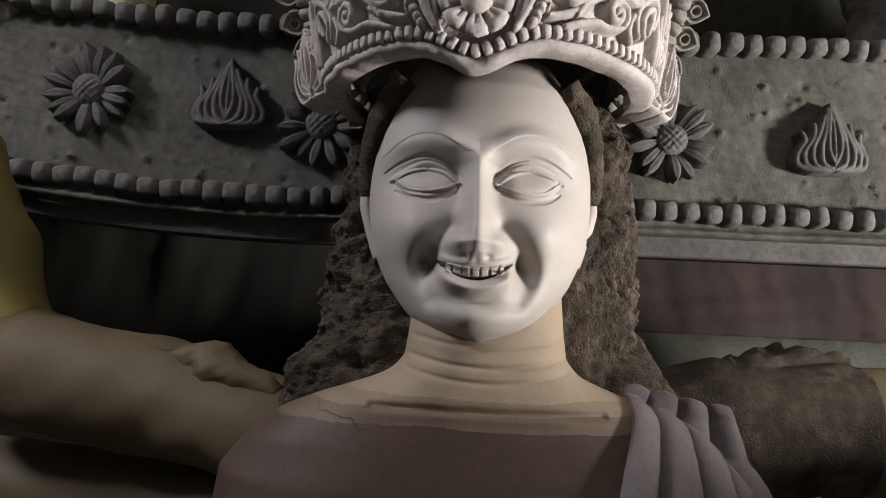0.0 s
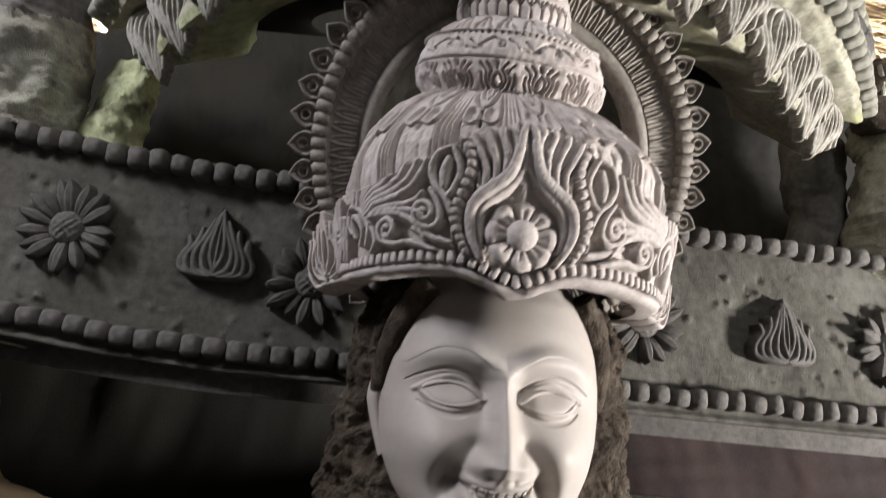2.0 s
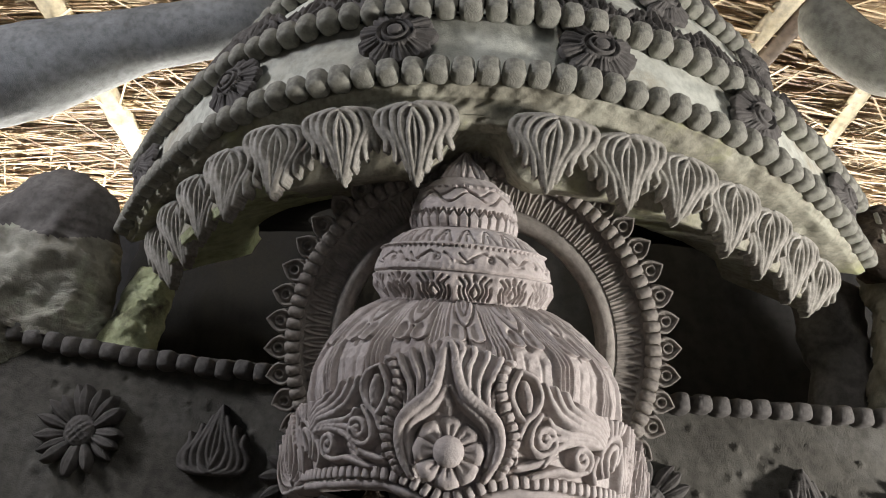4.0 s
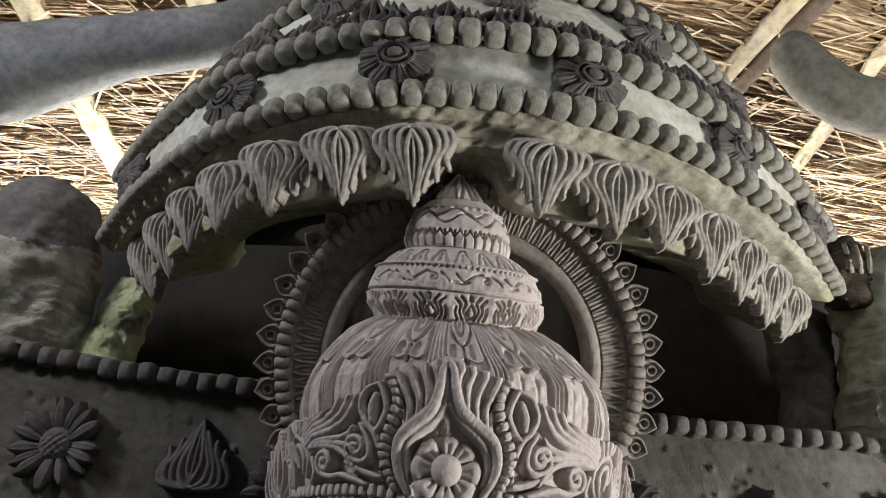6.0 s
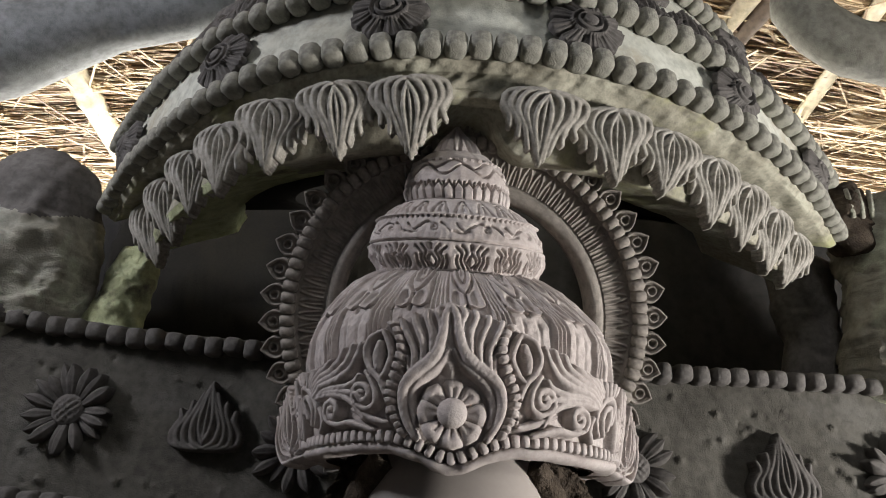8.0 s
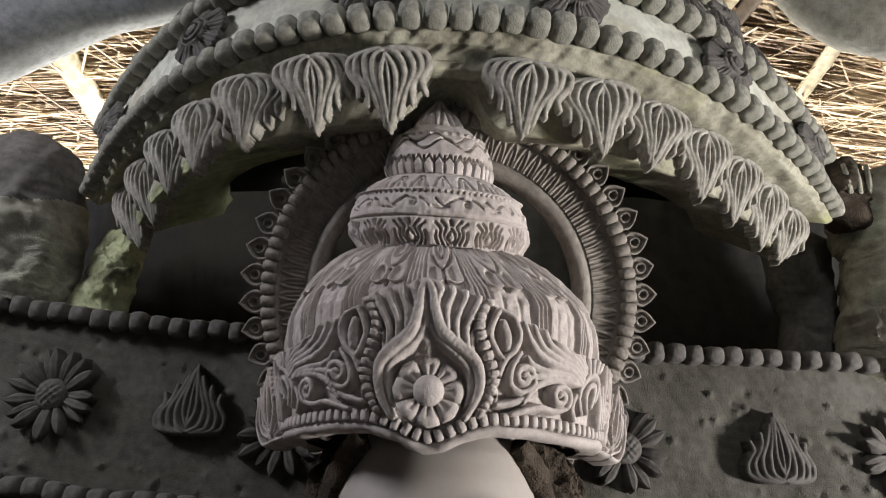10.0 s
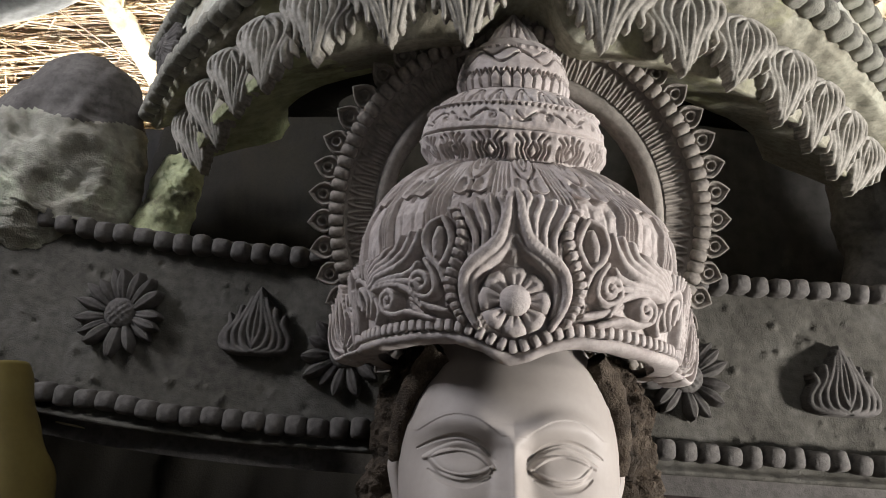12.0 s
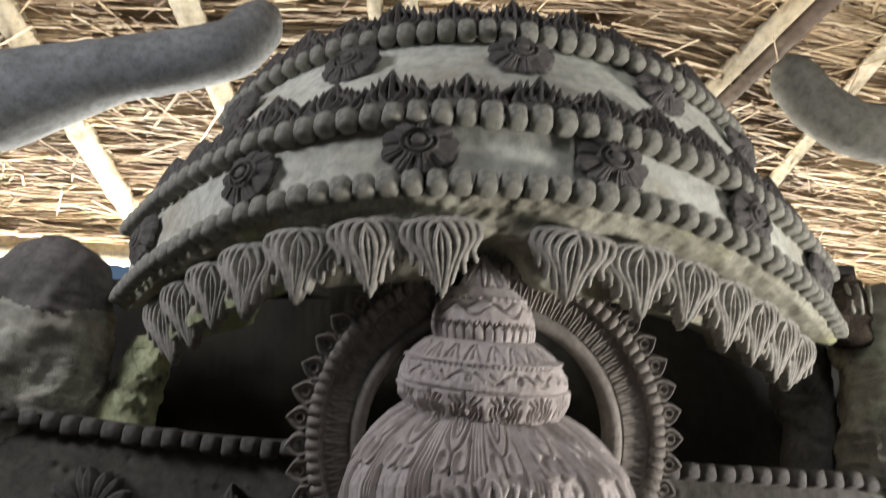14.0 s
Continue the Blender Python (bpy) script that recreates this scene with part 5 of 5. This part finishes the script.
    # neck, shoulders and body down to the floor
    prof = np.array([(1.66, 0.082, 0.070, 0.755), (1.60, 0.084, 0.078, 0.745), (1.565, 0.088, 0.084, 0.745), (1.548, 0.104, 0.090, 0.750), (1.535, 0.135, 0.098, 0.758), (1.52, 0.180, 0.110, 0.77), (1.50, 0.228, 0.122, 0.785), (1.47, 0.268, 0.138, 0.795), (1.43, 0.300, 0.15, 0.80), (1.37, 0.305, 0.16, 0.80), (1.25, 0.265, 0.165, 0.80), (1.1, 0.225, 0.15, 0.80), (0.9, 0.28, 0.19, 0.80), (0.4, 0.33, 0.24, 0.80), (0.0, 0.36, 0.26, 0.80)])[::-1]
    na, nz = 260, 420
    zz = np.concatenate([np.linspace(0, 1.35, 80, endpoint=False), np.linspace(1.35, 1.66, nz - 80)])
    A, Z = np.meshgrid(np.linspace(-math.pi, math.pi, na, endpoint=False), zz, indexing="ij")
    w, d, yc = (np.interp(Z, prof[:, 0], prof[:, q]) for q in (1, 2, 3))
    for _ in range(30):
        for q in (w, d, yc):
            q[:, 81:-1] = (q[:, 80:-2] + 2 * q[:, 81:-1] + q[:, 82:]) / 4
    X = w * np.sign(np.sin(A)) * np.abs(np.sin(A)) ** 0.9
    Y = yc - d * np.sign(np.cos(A)) * np.abs(np.cos(A)) ** 0.9
    crease = np.zeros(X.shape)
    for zc, amp in ((1.578, 0.0022), (1.558, 0.0026), (1.543, 0.002)):
        crease += amp * np.exp(-((Z - zc - 1.6 * X ** 2) / 0.0028) ** 2) * (np.abs(X) < 0.085)
    Y = Y + crease * (np.cos(A) > 0) + 0.004 * np.exp(-((Z - 1.515) / 0.004) ** 2) * (np.abs(X) < 0.12) * (np.cos(A) > 0)
    P = np.stack([X + FX + 0.012, Y, Z], -1)
    P += wobble(P, 12.0, 0.003, 71)[..., None] * np.array([0.3, 1, 0.3])
    Fq = quads(na, nz, True)
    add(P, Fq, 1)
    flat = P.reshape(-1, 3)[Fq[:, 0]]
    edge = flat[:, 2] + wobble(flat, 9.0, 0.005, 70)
    # shade below the neck, painted in three darker tones by height
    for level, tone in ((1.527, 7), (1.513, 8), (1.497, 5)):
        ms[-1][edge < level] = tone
    # left arm: out from the shoulder, elbow, forearm raised
    path = bezier((-0.10, 0.86, 1.43), (-0.22, 0.86, 1.455), (-0.34, 0.88, 1.485), (-0.46, 0.89, 1.503), (-0.57, 0.90, 1.527), (-0.615, 0.90, 1.58), (-0.645, 0.90, 1.68), (-0.70, 0.90, 1.82), n=14)
    rad = np.interp(np.linspace(0, 1, len(path)), [0, 0.15, 0.3, 0.45, 0.6, 0.72, 0.85, 1], [0.06, 0.068, 0.074, 0.078, 0.084, 0.080, 0.075, 0.06])
    V, F = tube(path, rad, 48)
    V = V + wobble(V, 14.0, 0.004, 72)[:, None]
    third = len(F) * 66 // 100
    add(V, F, 6)
    ms[-1][third:] = 2
    # lower arm below it
    path = bezier((-0.15, 0.88, 1.33), (-0.35, 0.93, 1.34), (-0.55, 0.95, 1.345), (-0.85, 0.95, 1.38))
    V, F = tube(path, np.full(len(path), 0.065), 32)
    add(V + wobble(V, 14.0, 0.004, 73)[:, None], F, 6)
    # right arms, rough and unfinished
    path = bezier((0.22, 0.92, 1.42), (0.36, 0.95, 1.46), (0.50, 0.96, 1.475), (0.66, 0.96, 1.47), (0.9, 0.96, 1.50))
    V, F = tube(path, np.interp(np.linspace(0, 1, len(path)), [0, 0.3, 0.5, 1], [0.08, 0.10, 0.095, 0.09]), 48)
    add(V + wobble(V, 30.0, 0.006, 74)[:, None], F, 6)
    ms[-1][: len(F) * 62 // 100] = 3
    V, F = tube(bezier((0.33, 0.95, 1.40), (0.37, 0.95, 1.48), (0.46, 0.97, 1.53), (0.58, 0.98, 1.53)), np.linspace(0.07, 0.045, 43), 40)
    add(V + wobble(V, 40.0, 0.014, 75)[:, None], F, 3)
    V, F = tube(bezier((-0.35, 0.86, 1.535), (-0.31, 0.85, 1.538), (-0.26, 0.84, 1.525), (-0.2, 0.83, 1.505)), 0.008 + 0.02 * np.sin(np.linspace(0, math.pi, 43)), 32)
    add(V + wobble(V, 60.0, 0.004, 76)[:, None], F, 6)
    # rough hair behind the face
    na, nz = 320, 260
    A, Z = np.meshgrid(np.linspace(-math.pi, math.pi, na, endpoint=False), np.linspace(1.46, 1.885, nz), indexing="ij")
    w = np.interp(Z, [1.46, 1.50, 1.54, 1.58, 1.64, 1.70, 1.76, 1.82, 1.885], [0.24, 0.25, 0.235, 0.205, 0.19, 0.184, 0.18, 0.175, 0.15])
    X = w * np.sign(np.sin(A)) * np.abs(np.sin(A)) ** 0.75
    Y = 0.845 - 0.075 * np.sign(np.cos(A)) * np.abs(np.cos(A)) ** 0.8
    P = np.stack([X + FX + 0.012, Y, Z], -1)
    dd = wobble(P, 26.0, 0.006, 77) + crumple(P, 34.0, 0.007) + crumple(P * np.array([1.0, 1.0, 0.5]), 46.0, 0.0045, True)
    P[..., 0] += dd * np.sign(X)
    P[..., 1] -= dd
    add(P, quads(na, nz, True), 3)
    # fringe of hair at the temples and the ears
    for sg in (-1, 1):
        path = bezier((FX + sg * 0.085, 0.70, 1.862), (FX + sg * 0.112, 0.715, 1.825), (FX + sg * 0.126, 0.74, 1.78), (FX + sg * 0.129, 0.76, 1.745))
        V, F = tube(path, np.linspace(0.018, 0.010, len(path)), 28)
        add(V + wobble(V, 90.0, 0.002, 80 + sg)[:, None], F, 3)
        V, F = tube(bezier((FX + sg * 0.122, 0.785, 1.768), (FX + sg * 0.130, 0.782, 1.755), (FX + sg * 0.131, 0.782, 1.735), (FX + sg * 0.124, 0.78, 1.705), (FX + sg * 0.114, 0.776, 1.672)), np.concatenate([np.linspace(0.006, 0.010, 28), np.linspace(0.010, 0.007, 29)]), 24, 1.6)
        add(V, F, 0)
    # draped cloth over the right shoulder
    U, T = np.meshgrid(np.linspace(0, 1, 200), np.linspace(0, 1, 120), indexing="ij")
    xx = (0.205 + 0.115 * U) * (1 - T) + (0.150 + 0.235 * U) * T + 0.035 * U * np.sqrt(T) * (1 - T)
    zz = 1.540 - 0.022 * U - T * 0.185
    wz, dz, yz = (np.interp(zz, prof[:, 0], prof[:, q]) for q in (1, 2, 3))
    yy = yz - dz * np.sqrt(np.clip(1 - (np.clip(xx - FX - 0.012, 0, 1) / wz) ** 2, 0.0, 1)) - 0.010
    yy = np.minimum(yy, 0.845 - 0.10 * smooth01(0.0, 0.6, T))
    fold = np.abs(np.sin((U * 3.6 + 0.15 + 0.10 * np.sin(T * 3)) * math.pi)) ** 0.7
    yy -= 0.030 * fold * (0.25 + 0.75 * T)
    zz += 0.005 * fold * (1 - T)
    P = np.stack([xx, yy, zz], -1)
    P += wobble(P, 40.0, 0.0012, 85)[..., None]
    Q = P + np.array([0.0, 0.05, -0.02])
    n = U.shape
    N = n[0] * n[1]
    f = quads(*n)[:, ::-1]
    idx = np.arange(N).reshape(n)
    rim = np.concatenate([idx[:, 0], idx[-1, 1:], idx[-2::-1, -1], idx[0, -2:0:-1]])
    nx = np.roll(rim, -1)
    add(np.concatenate([P.reshape(-1, 3), Q.reshape(-1, 3)]), np.concatenate([f, np.stack([rim, nx, nx + N, rim + N], -1)]), 4)
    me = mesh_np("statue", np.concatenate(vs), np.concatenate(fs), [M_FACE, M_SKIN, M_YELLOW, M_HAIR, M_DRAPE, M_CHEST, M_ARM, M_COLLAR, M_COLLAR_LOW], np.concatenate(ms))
    tagged(put("statue", me), "smiling clay statue, white face, ochre body, draped shoulder", "statue")


build_statue()
